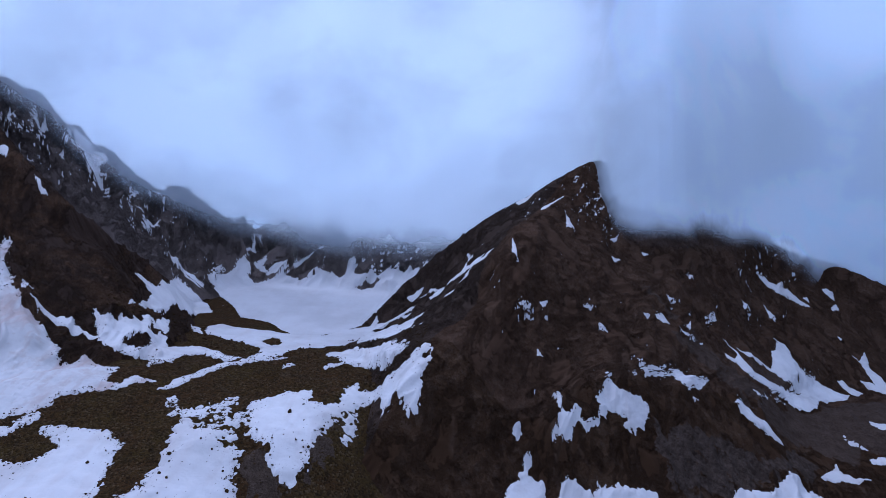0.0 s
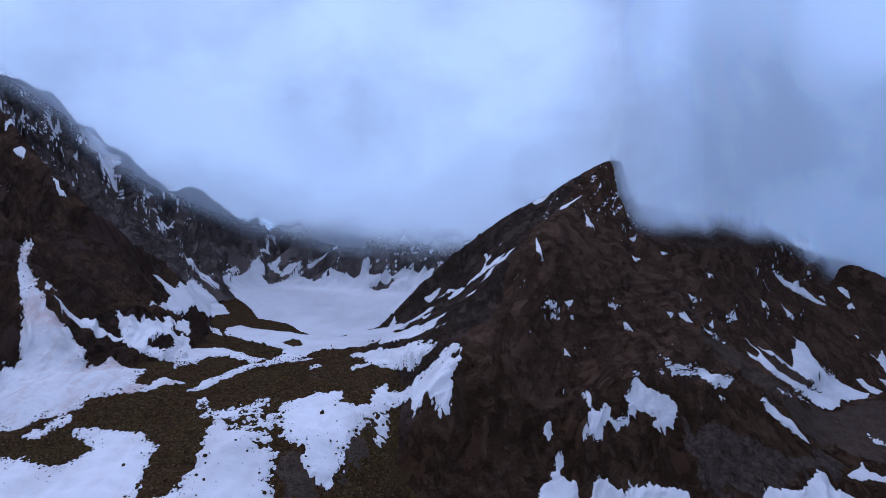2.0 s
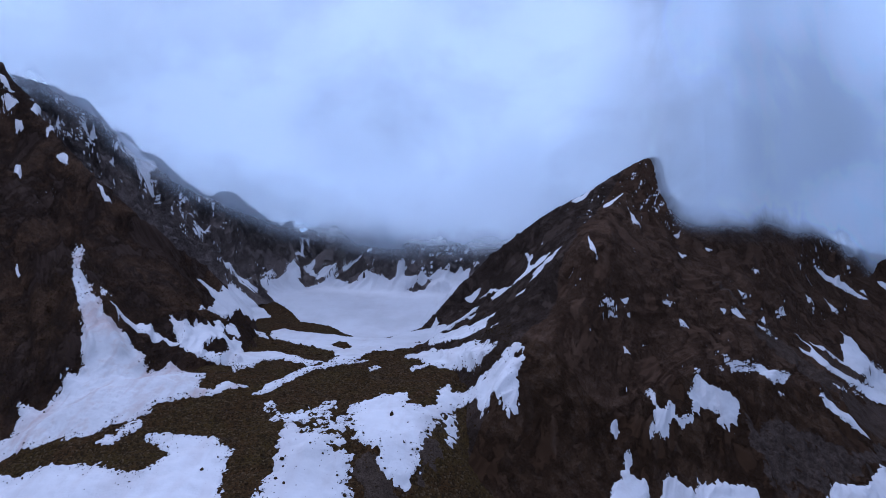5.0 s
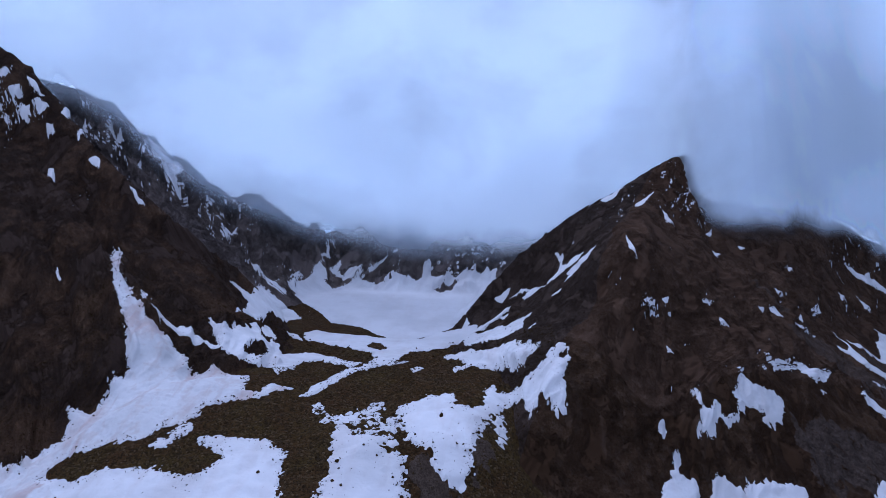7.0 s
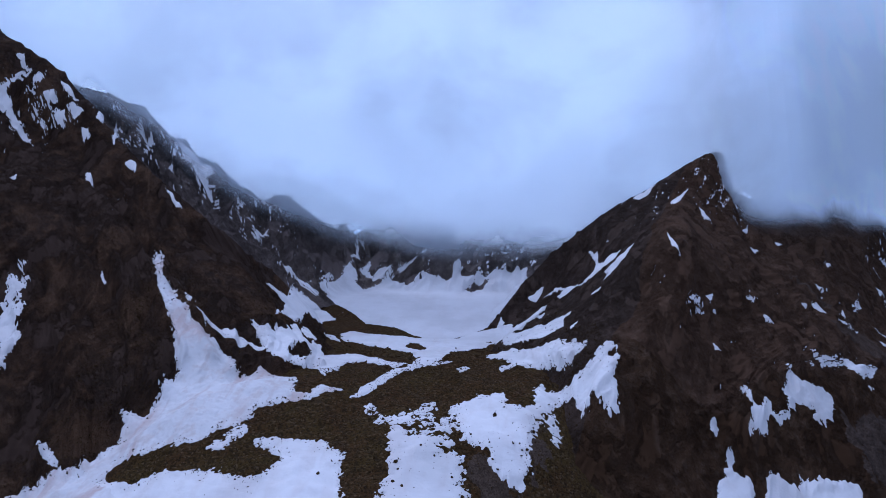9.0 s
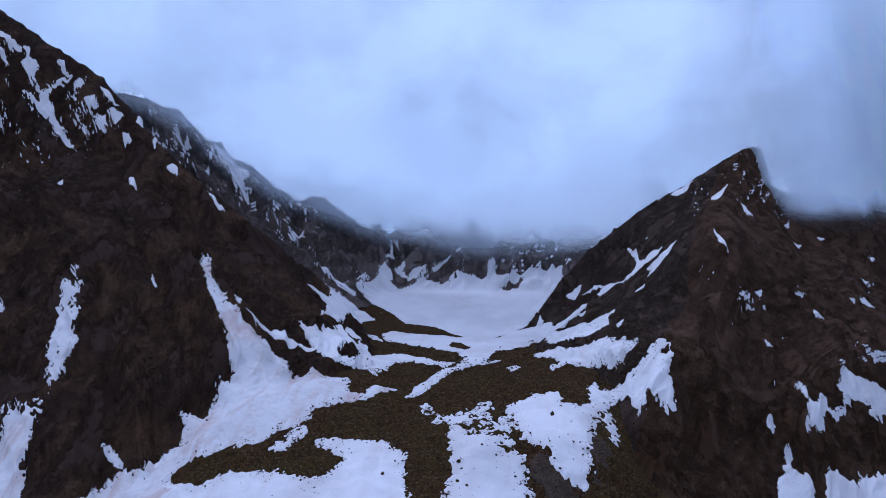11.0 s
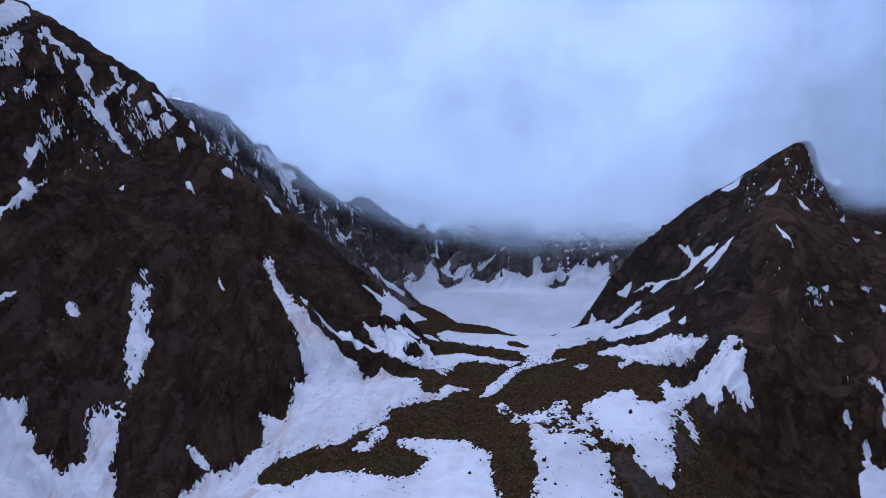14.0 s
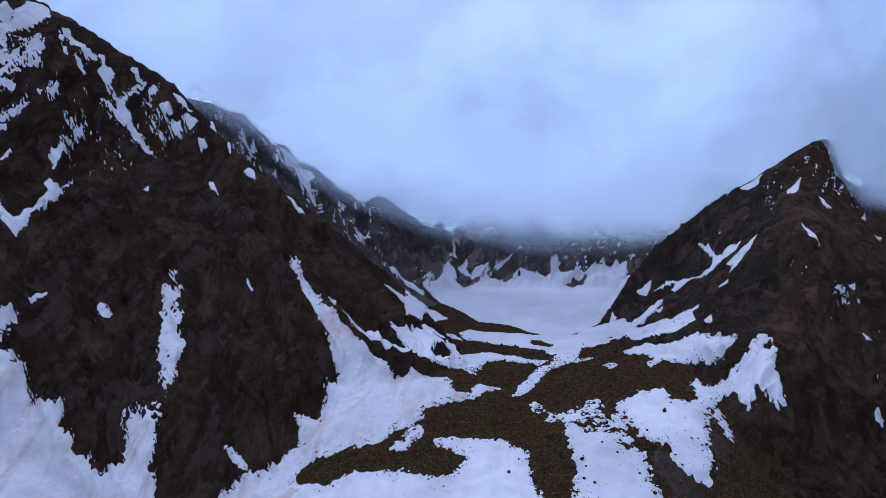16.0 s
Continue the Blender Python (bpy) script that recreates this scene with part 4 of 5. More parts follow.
snow_patch("snow runnel down a scree slope", [(342.5, 942.8), (355.0, 950.8), (370.0, 954.0), (389.4, 968.6), (399.1, 966.5), (414.2, 964.2), (399.5, 958.7), (382.4, 950.4), (362.7, 934.4), (353.1, 941.7)], [], 0.6, 0.3)
snow_patch("snow runnel down a scree slope", [(401.2, 861.8), (408.9, 864.1), (412.0, 853.7), (420.8, 842.0), (411.0, 838.9), (405.3, 847.1)], [], 0.6, 0.3)
snow_patch("snow runnel down a scree slope", [(437.8, 902.0), (441.7, 896.8), (449.5, 902.4), (455.8, 912.7), (452.8, 900.0), (450.9, 892.3), (455.2, 885.8), (458.2, 879.5), (454.1, 862.0), (456.2, 829.8), (440.0, 843.7), (429.7, 846.9), (429.1, 866.6), (434.3, 862.3), (441.1, 860.0), (444.7, 879.8), (443.4, 893.7)], [], 0.6, 0.3)
snow_patch("small scrap of old snow on dark rock", [(169.7, 722.3), (180.2, 730.9), (184.8, 724.8), (177.8, 719.7), (172.1, 720.5)], [], 0.6, 0.2)
snow_patch("small scrap of old snow on dark rock", [(336.7, 906.9), (340.8, 900.0), (345.3, 891.0), (337.0, 887.7)], [], 0.6, 0.2)
snow_patch("small scrap of old snow on dark rock", [(300.4, 868.9), (307.9, 870.1), (298.2, 858.2)], [], 0.6, 0.2)
snow_patch("small scrap of old snow on dark rock", [(202.0, 733.8), (211.0, 751.9), (207.6, 736.5)], [], 0.6, 0.2)
snow_patch("small scrap of old snow on dark rock", [(239.5, 786.2), (248.6, 799.8), (249.5, 796.6)], [], 0.6, 0.2)
snow_patch("small scrap of old snow on dark rock", [(110.7, 674.6), (115.0, 672.7), (118.0, 672.1), (112.2, 670.2)], [], 0.6, 0.2)
snow_patch("thin strip of old snow on rubble", [(343.4, 725.8), (349.0, 719.1), (350.3, 706.1), (358.8, 701.3), (347.4, 705.2), (339.8, 711.4)], [], 0.6, 0.5, 0.8)
snow_patch("thin strip of old snow on rubble", [(301.9, 670.9), (320.9, 685.0), (323.1, 679.2), (332.0, 672.8), (343.8, 672.9), (332.0, 668.0), (321.2, 669.8), (309.2, 669.4)], [], 0.6, 0.6)
snow_patch("thin strip of old snow on rubble", [(380.7, 754.0), (395.5, 747.8), (408.8, 732.0), (388.2, 733.7), (378.2, 738.4)], [], 0.6, 0.5)
snow_patch("thin strip of old snow on rubble", [(354.0, 694.6), (367.4, 693.2), (379.2, 686.5), (364.0, 686.6), (353.8, 689.3)], [], 0.6, 0.5)
snow_patch("thin strip of old snow on rubble", [(260.2, 717.3), (269.8, 719.4), (300.2, 742.1), (280.6, 727.9), (263.1, 710.6)], [], 0.6, 0.4, 0.6)
snow_patch("small scrap of old snow on dark rock", [(157.0, 711.8), (163.1, 715.6), (159.8, 709.9)], [], 0.6, 0.2)
snow_patch("thin strip of old snow on rubble", [(191.8, 724.9), (206.4, 727.8), (221.0, 743.6), (203.1, 723.1)], [], 0.6, 0.2, 0.5)
snow_patch("small scrap of old snow on dark rock", [(443.4, 1000.1), (452.8, 1001.9), (458.8, 999.3), (454.7, 988.5), (449.6, 993.0)], [], 0.6, 0.3)
snow_patch("small scrap of old snow on dark rock", [(444.1, 974.2), (454.7, 982.3), (454.7, 976.1), (443.8, 967.1)], [], 0.6, 0.3)
snow_patch("small scrap of old snow on dark rock", [(429.1, 925.3), (434.2, 922.0), (431.3, 918.7)], [], 0.6, 0.3)
snow_patch("small scrap of old snow on dark rock", [(107.1, 621.4), (112.1, 624.1), (110.9, 621.7)], [], 0.6, 0.3)
snow_patch("small scrap of old snow on dark rock", [(189.6, 660.0), (194.9, 662.1), (191.4, 659.5)], [], 0.6, 0.3)
snow_patch("small scrap of old snow on dark rock", [(408.5, 972.6), (416.9, 979.4), (416.7, 971.9)], [], 0.6, 0.2)
snow_patch("small scrap of old snow on dark rock", [(31.4, 685.7), (33.9, 676.0), (34.7, 661.5), (34.8, 659.5), (30.5, 664.5)], [], 0.6, 0.2)
snow_patch("small scrap of old snow on dark rock", [(91.5, 807.1), (95.3, 796.6), (99.4, 790.6), (89.5, 778.5)], [], 0.6, 0.2)
snow_patch("snow streak below the pointed summit", [(65.0, 822.9), (75.6, 834.8), (92.7, 857.8), (75.2, 813.6), (63.8, 794.3)], [], 0.6, 0.2)
snow_patch("small scrap of old snow on dark rock", [(34.7, 633.4), (47.1, 640.8), (40.3, 635.8)], [], 0.6, 0.2)
snow_patch("small scrap of old snow on dark rock", [(55.4, 653.7), (62.4, 658.6), (58.6, 651.6)], [], 0.6, 0.2)
snow_patch("small scrap of old snow on dark rock", [(109.5, 674.2), (114.1, 669.5), (109.4, 669.5)], [], 0.6, 0.2)
snow_patch("small scrap of old snow on dark rock", [(52.7, 626.7), (57.2, 620.2), (52.5, 619.1)], [], 0.6, 0.2)
snow_patch("small scrap of old snow on dark rock", [(97.4, 676.6), (108.4, 683.7), (101.6, 677.6)], [], 0.6, 0.2)
snow_patch("small scrap of old snow on dark rock", [(227.7, 825.5), (232.1, 823.4), (225.8, 815.4)], [], 0.6, 0.2)
snow_patch("small scrap of old snow on dark rock", [(138.5, 793.3), (149.6, 799.8), (141.3, 788.1)], [], 0.6, 0.2)
snow_patch("small scrap of old snow on dark rock", [(189.0, 757.7), (198.9, 762.6), (191.0, 755.0)], [], 0.6, 0.2)
snow_patch("small scrap of old snow on dark rock", [(232.8, 779.2), (244.5, 792.1), (236.7, 782.3)], [], 0.6, 0.2)
snow_patch("small scrap of old snow on dark rock", [(143.4, 830.2), (155.4, 849.2), (149.6, 834.8)], [], 0.6, 0.2)
snow_patch("snow streak below the pointed summit", [(39.3, 904.9), (53.9, 906.2), (68.1, 913.0), (53.7, 882.6), (42.6, 887.5)], [], 0.6, 0.2)
snow_patch("small scrap of old snow on dark rock", [(178.3, 834.2), (185.2, 831.7), (179.6, 829.4)], [], 0.6, 0.2)
snow_patch("small scrap of old snow on dark rock", [(133.4, 638.6), (138.5, 641.4), (134.9, 637.9)], [], 0.6, 0.2)
snow_patch("snow filling the col between two dark spurs", [(-544.6, 917.0), (-527.6, 923.0), (-508.9, 945.6), (-497.8, 938.6), (-503.1, 924.7), (-498.2, 921.7), (-492.4, 920.0), (-483.1, 917.1), (-492.2, 919.4), (-498.8, 912.4), (-508.0, 910.8), (-516.5, 911.5), (-515.0, 919.6), (-519.8, 912.3), (-531.2, 916.1)], [], 0.6, 0.4)
snow_patch("snow patch on the cloudy ridge", [(-440.8, 961.4), (-431.4, 958.9), (-419.9, 959.8), (-411.3, 963.6), (-420.1, 961.3), (-427.3, 958.6), (-443.0, 959.4), (-455.4, 953.9), (-450.6, 958.2), (-435.0, 958.1), (-436.0, 961.3)], [], 0.6, 0.3)
snow_patch("snow patch on the cloudy ridge", [(-468.3, 927.4), (-461.9, 944.0), (-461.3, 957.7), (-459.6, 938.9), (-464.9, 935.8)], [], 0.6, 0.3)
snow_patch("snow patch on the cloudy ridge", [(-468.4, 925.1), (-458.0, 930.8), (-446.9, 936.7), (-458.0, 930.6)], [], 0.6, 0.3)
snow_patch("snow patch on the cloudy ridge", [(-441.8, 929.2), (-436.4, 939.6), (-427.6, 947.0), (-427.6, 940.7), (-434.1, 933.9), (-438.6, 928.3)], [], 0.6, 0.3)
snow_patch("narrow snow streak on the ridge foot", [(-403.4, 921.7), (-394.6, 921.8), (-379.9, 915.1), (-368.3, 911.5), (-352.0, 908.8), (-363.8, 907.3), (-379.9, 914.8), (-394.2, 920.0)], [], 0.6, 0.2)
snow_patch("small scrap of old snow on dark rock", [(-591.9, 916.5), (-584.0, 918.1), (-576.3, 916.6), (-567.4, 915.7), (-574.0, 913.0), (-583.3, 914.9)], [], 0.6, 0.2)
snow_patch("small scrap of old snow on dark rock", [(-472.8, 746.2), (-465.3, 744.8), (-459.0, 738.2), (-452.8, 736.3), (-448.4, 734.5), (-454.0, 731.3), (-460.5, 735.5)], [], 0.6, 0.2)
snow_patch("small scrap of old snow on dark rock", [(-522.8, 754.6), (-520.5, 765.0), (-515.2, 763.4), (-509.2, 753.0), (-517.3, 755.3)], [], 0.6, 0.2)
snow_patch("small scrap of old snow on dark rock", [(-545.0, 906.3), (-540.3, 915.6), (-538.8, 909.8), (-540.8, 903.4)], [], 0.6, 0.2)
snow_patch("small scrap of old snow on dark rock", [(-554.7, 734.9), (-550.9, 737.3), (-541.3, 726.0), (-536.0, 716.8), (-544.0, 719.1)], [], 0.6, 0.2)
snow_patch("small scrap of old snow on dark rock", [(-463.8, 610.8), (-457.3, 604.8), (-454.3, 601.7), (-459.1, 602.1)], [], 0.6, 0.2)
snow_patch("small scrap of old snow on dark rock", [(-391.5, 616.4), (-385.6, 612.4), (-384.1, 621.4), (-382.4, 600.5)], [], 0.6, 0.2)
snow_patch("small scrap of old snow on dark rock", [(-594.0, 670.5), (-594.3, 681.5), (-589.6, 673.9)], [], 0.6, 0.2)
snow_patch("small scrap of old snow on dark rock", [(-522.0, 587.2), (-517.7, 588.7), (-517.4, 584.6)], [], 0.6, 0.2)
snow_patch("snow patch on the cloudy ridge", [(-359.0, 949.9), (-353.8, 970.4), (-345.3, 973.9), (-349.5, 967.2)], [], 0.6, 0.3)
snow_patch("snow chute in the grey cliff", [(-316.1, 1002.3), (-309.5, 1012.2), (-305.0, 1021.6), (-302.3, 1018.2), (-306.9, 1010.0), (-297.9, 1012.9), (-292.6, 1022.9), (-283.4, 1027.5), (-274.6, 1019.3), (-276.1, 1016.9), (-285.5, 1007.8), (-298.6, 1005.3), (-310.8, 1003.2)], [], 0.6, 0.3)
snow_patch("snow chute in the grey cliff", [(-265.5, 1024.0), (-255.6, 1031.5), (-239.4, 1032.0), (-244.8, 1026.3), (-255.2, 1024.1)], [], 0.6, 0.3)
snow_patch("snow chute in the grey cliff", [(-329.1, 1001.8), (-323.1, 1015.9), (-314.9, 1027.3), (-317.3, 1019.7), (-322.7, 1011.7)], [], 0.6, 0.3)

# ---- scree and slabs ----
def gravel_material(name, dark, light, size):
    n = Nodes(name)
    p = n.place()
    mid, fine = n.noise(p, 0.12, 6, 0.65), n.noise(p, 0.9, 6, 0.7)
    stones = n.cells(p, size)
    tone = n.add("ShaderNodeSeparateColor")
    n.put(tone.inputs[0], stones.outputs["Color"])
    c = n.mix(n.ramp(fine, 0.3, 0.7), dark, light)
    c = n.mix(n.ramp(mid, 0.35, 0.6, 0.6, 0.0), c, [v * 0.7 for v in dark])
    c = n.mix(n.ramp(tone.outputs[0], 0.5, 1.0, 0.0, 0.5), c, [v * 0.5 for v in dark])
    b = n.bump(mid, 3.0, 0.8)
    b = n.bump(n.ramp(stones.outputs["Distance"], 0.0, 0.9, 1.0, 0.0), 0.8, 0.8, b)
    return n.surface(c, 0.95, b, 0.03)


SCREE = gravel_material("grey_scree", (0.044, 0.030, 0.022), (0.074, 0.054, 0.042), 0.9)
SLAB = gravel_material("foot_slabs", (0.031, 0.0215, 0.016), (0.070, 0.053, 0.043), 0.3)
GRAVEL = gravel_material("grey_gravel", (0.040, 0.028, 0.020), (0.082, 0.062, 0.048), 1.1)


def scree_fan(label, outline, material):
    """A thin spread of broken rock over the slope, ragged at its rim."""
    xs, ys = [p[0] for p in outline], [p[1] for p in outline]
    gx, gy = np.meshgrid(np.arange(min(xs) - 8, max(xs) + 8, 0.9), np.arange(min(ys) - 8, max(ys) + 8, 0.9))
    seed = round(abs(xs[0]))
    into = inside_by(gx, gy, outline) + 11.0 * fractal(gx / 16, gy / 10, 3, seed) + 6.0 * fractal(gx / 4, gy / 4, 3, seed + 5) - 1.0
    keep = into > -1.5
    index = np.full(gx.shape, -1)
    index[keep] = np.arange(keep.sum())
    lift = np.clip(into * 0.12, -0.6, 0.35) + 0.25 * fractal(gx / 3, gy / 3, 3, seed + 9)
    coords = np.array([(x, y, height(x, y) + up) for x, y, up in zip(gx[keep], gy[keep], lift[keep])])
    quads = np.stack([index[:-1, :-1], index[:-1, 1:], index[1:, 1:], index[1:, :-1]], -1).reshape(-1, 4)
    quads = quads[(quads >= 0).all(axis=1)]
    quads = quads[np.ptp(coords[:, 2][quads], axis=1) < 6]
    return tagged(new("scree_fan", sheet_mesh("scree_fan", coords, quads, material)), label, "scree")


scree_fan("pale grey scree tongue running down the dark slope", [(179.3, 719.2), (197.3, 723.4), (221.5, 743.4), (238.4, 736.2), (249.9, 738.9), (262.9, 729.9), (280.4, 734.4), (305.3, 747.0), (267.0, 711.5), (234.7, 690.8), (224.3, 706.5), (209.1, 707.8), (196.2, 708.5), (183.5, 709.8)], SCREE)
scree_fan("pale grey scree tongue running down the dark slope", [(263.7, 764.8), (280.5, 765.5), (296.3, 770.8), (306.9, 762.4), (320.1, 774.9), (296.6, 749.4), (279.5, 746.8), (265.3, 745.0)], SCREE)
scree_fan("grey gravel apron at the foot of the slope", [(233.9, 688.4), (260.1, 706.6), (304.1, 741.1), (338.8, 760.5), (390.4, 813.7), (436.5, 827.7), (428.9, 778.9), (372.1, 702.4), (332.3, 688.7), (307.3, 698.6), (287.5, 698.7), (270.2, 692.3), (254.1, 689.2)], SCREE)
scree_fan("grey-brown rock slabs at the slope's foot", [(150.6, 614.7), (185.4, 636.3), (215.9, 645.6), (239.0, 645.4), (280.3, 680.1), (308.5, 689.7), (299.3, 668.2), (262.6, 646.8), (236.3, 624.2), (205.1, 609.8), (173.9, 591.4), (152.4, 591.3), (141.2, 600.5)], SLAB)
scree_fan("thin scree runs between rock ribs", [(170.3, 763.3), (181.0, 747.3), (196.9, 743.9), (187.2, 737.8), (173.4, 737.3), (165.8, 754.9)], SCREE)
scree_fan("grey gravel bank beside the snow tongue", [(-143.5, 486.7), (-130.1, 484.8), (-127.2, 477.7), (-119.8, 470.3), (-113.7, 466.9), (-119.3, 456.8), (-134.3, 451.3), (-141.5, 463.6), (-144.1, 476.8)], GRAVEL)
scree_fan("grey gravel bank beside the snow tongue", [(-102.1, 489.9), (-96.4, 505.5), (-91.6, 517.2), (-89.7, 501.1), (-94.9, 483.1), (-101.1, 475.4)], GRAVEL)

# snow left in small hollows of the crags
snow_dapples("small flecks of snow among the upper crags", -800, -470, 640, 850, 100, 6, 4, lambda x, y: 0.98 + 0.0014 * np.clip(760 - y, -60, 140), 0.8, 3)
snow_dapples("sparse flecks of snow on the dark slope", 0, 440, 560, 1000, 150, 11, 6, lambda x, y: 0.89 - 0.0004 * np.clip(y - 650, -100, 300), 0.8, 14, 0.0)
snow_dapples("snow streaks on the cloudy ridge", -720, -300, 885, 1080, 20, 9, 6, lambda x, y: 0.82 - 0.0006 * np.clip(-440 - x, 0, 250), 1.0, 25)
snow_dapples("snow streaks on the grey cliff", -345, 40, 1000, 1070, 60, 11, 6, lambda x, y: 0.62 + 0.0 * x, 1.3, 36)
snow_dapples("snow dust below the pointed summit", 20, 150, 800, 925, 60, 9, 3.0, lambda x, y: 0.70 - 0.0015 * np.clip(y - 840, -60, 60), 0.8, 45)


# ---- stones ----
def stone_material(name, dark, light):
    n = Nodes(name)
    p = n.place()
    rough = n.noise(p, 1.2, 6, 0.65)
    info = n.add("ShaderNodeNewGeometry")
    c = n.mix(n.ramp(rough, 0.35, 0.7), dark, light)
    c = n.mix(n.math("MULTIPLY", info.outputs["Random Per Island"], 0.6), c, [v * 0.5 for v in dark])
    return n.surface(c, 0.9, n.bump(rough, 0.25, 0.8), 0.04)


STONE = stone_material("lichen_dark_stone", (0.030, 0.0180, 0.0078), (0.066, 0.042, 0.019))
maker = random.Random(11)


def stone_form(points):
    """An angular stone about 1 across: the hull of a few scattered corners."""
    bm = bmesh.new()
    for _ in range(points):
        v = Vector([maker.gauss(0, 1) for _ in range(3)]).normalized() * maker.uniform(0.4, 0.56)
        bm.verts.new((v.x * 1.1, v.y * 0.9, v.z * 0.75))
    hull = bmesh.ops.convex_hull(bm, input=bm.verts)
    bmesh.ops.delete(bm, geom=[g for g in set(hull["geom_interior"] + hull["geom_unused"]) if isinstance(g, bmesh.types.BMVert)], context="VERTS")
    return bm


def boulder(x, y, size):
    bm = stone_form(26)
    bmesh.ops.bevel(bm, geom=list(bm.edges), offset=0.035, segments=1, affect="EDGES")
    me = bpy.data.meshes.new("boulder")
    bm.to_mesh(me)
    bm.free()
    me.materials.append(STONE)
    ob = new("boulder", me)
    ob.scale = (size * 0.55, size * 0.6, size * 1.7) if size > 4 else (size * 0.8, size * 0.8, size)
    ob.rotation_euler = (0, 0, maker.uniform(0, 6.28))
    ob.location = (x, y, height(x, y) + 0.25 * size + 0.4)
    return tagged(ob, "large dark boulder standing in the snow" if size > 4 else "dark angular boulder half sunk in snow", "boulder", "boulders on the snow")


boulder(-125, 518, 5.2)
boulder(-232, 450, 3.4)
boulder(-186, 463, 3.6)
boulder(-184, 459, 2.2)
boulder(-186, 450, 3.4)
boulder(-180, 447, 3.0)
boulder(-172, 478, 2.4)
boulder(-163, 474, 2.4)
boulder(-159, 475, 2.2)
boulder(-163, 466, 1.9)
boulder(-151, 463, 2.4)
boulder(-99, 508, 3.6)
boulder(-123, 474, 2.4)
boulder(-126, 479, 2.2)
boulder(-144, 452, 3.4)
boulder(-147, 471, 2.0)
boulder(-104, 490, 3.0)
boulder(-202, 493, 2.0)
boulder(-218, 455, 1.6)
boulder(-140, 484, 2.0)

FORMS = []
for _ in range(10):
    form = stone_form(9)
    form.verts.index_update()
    bmesh.ops.triangulate(form, faces=list(form.faces))
    FORMS.append((np.array([v.co for v in form.verts]), np.array([[v.index for v in f.verts] for f in form.faces])))
    form.free()


def rubble(label, count, x0, x1, y0, y1, size, chance, seed):
    """Countless loose stones lying on the ground and at the rims of the snow."""
    dice = np.random.default_rng(seed)
    px, py = dice.uniform(x0, x1, count), dice.uniform(y0, y1, count)
    into = np.full(count, -99.0)
    for _, outline in OUTLINES:
        if min(p[1] for p in outline) < y1 and max(p[0] for p in outline) > x0 and min(p[0] for p in outline) < x1:
            into = np.maximum(into, inside_by(px, py, outline))
    take = dice.uniform(0, 1, count) < chance(px, py, into)
    verts, faces, base = [], [], 0
    for x, y, d in zip(px[take], py[take], into[take]):
        co, tri = FORMS[dice.integers(len(FORMS))]
        s = size * min(3.0, dice.pareto(2.6) + 0.55)
        a = dice.uniform(0, 6.28)
        turned = np.stack([co[:, 0] * math.cos(a) - co[:, 1] * math.sin(a), co[:, 0] * math.sin(a) + co[:, 1] * math.cos(a), co[:, 2]], -1) * s
        lift = 0.15 * s + (min(max(d, 0) * 0.5, 0.9) if d > 0 else 0)
        verts.append(turned + (x, y, height(x, y) + lift))
        faces.append(tri + base)
        base += len(co)
    me = bpy.data.meshes.new("rubble")
    me.from_pydata(np.concatenate(verts).tolist(), [], np.concatenate(faces).tolist())
    me.materials.append(STONE)
    return tagged(new("rubble", me), label, "rubble", kind="stuff")


def rim_chance(x, y, into):
    patchy = np.clip(fractal(x / 18, y / 18, 3, 77) * 1.2 + 0.55, 0.05, 1)
    rim = np.exp(-np.clip(into, 0, 99) / 3.4)
    strewn = 0.10 * (np.abs(x + 150) < 45) * (y < 505)
    return np.where(into < 0, 0.5 * patchy + 0.15, np.maximum(rim * patchy * 1.15, strewn * patchy + 0.004))


rubble("loose brown stones strewn over moraine and snow rims", 90000, -430, -40, 405, 650, 0.66, rim_chance, 5)
rubble("scattered stones on the far moraine", 5000, -360, -60, 650, 800, 1.2, lambda x, y, d: np.where(d < 0, 0.6, 0.25 * np.exp(-d / 2)), 6)

# ---- clouds ----
def lit_from_above(n, front, back):
    """Cloud takes its light from the sky above it, whichever way the veil stands."""
    up, down = n.add("ShaderNodeCombineXYZ"), n.add("ShaderNodeCombineXYZ")
    up.inputs[1].default_value, up.inputs[2].default_value = -0.25, 0.97
    down.inputs[1].default_value, down.inputs[2].default_value = -0.25, -0.97
    n.put(front.inputs["Normal"], up.outputs[0])
    n.put(back.inputs["Normal"], down.outputs[0])


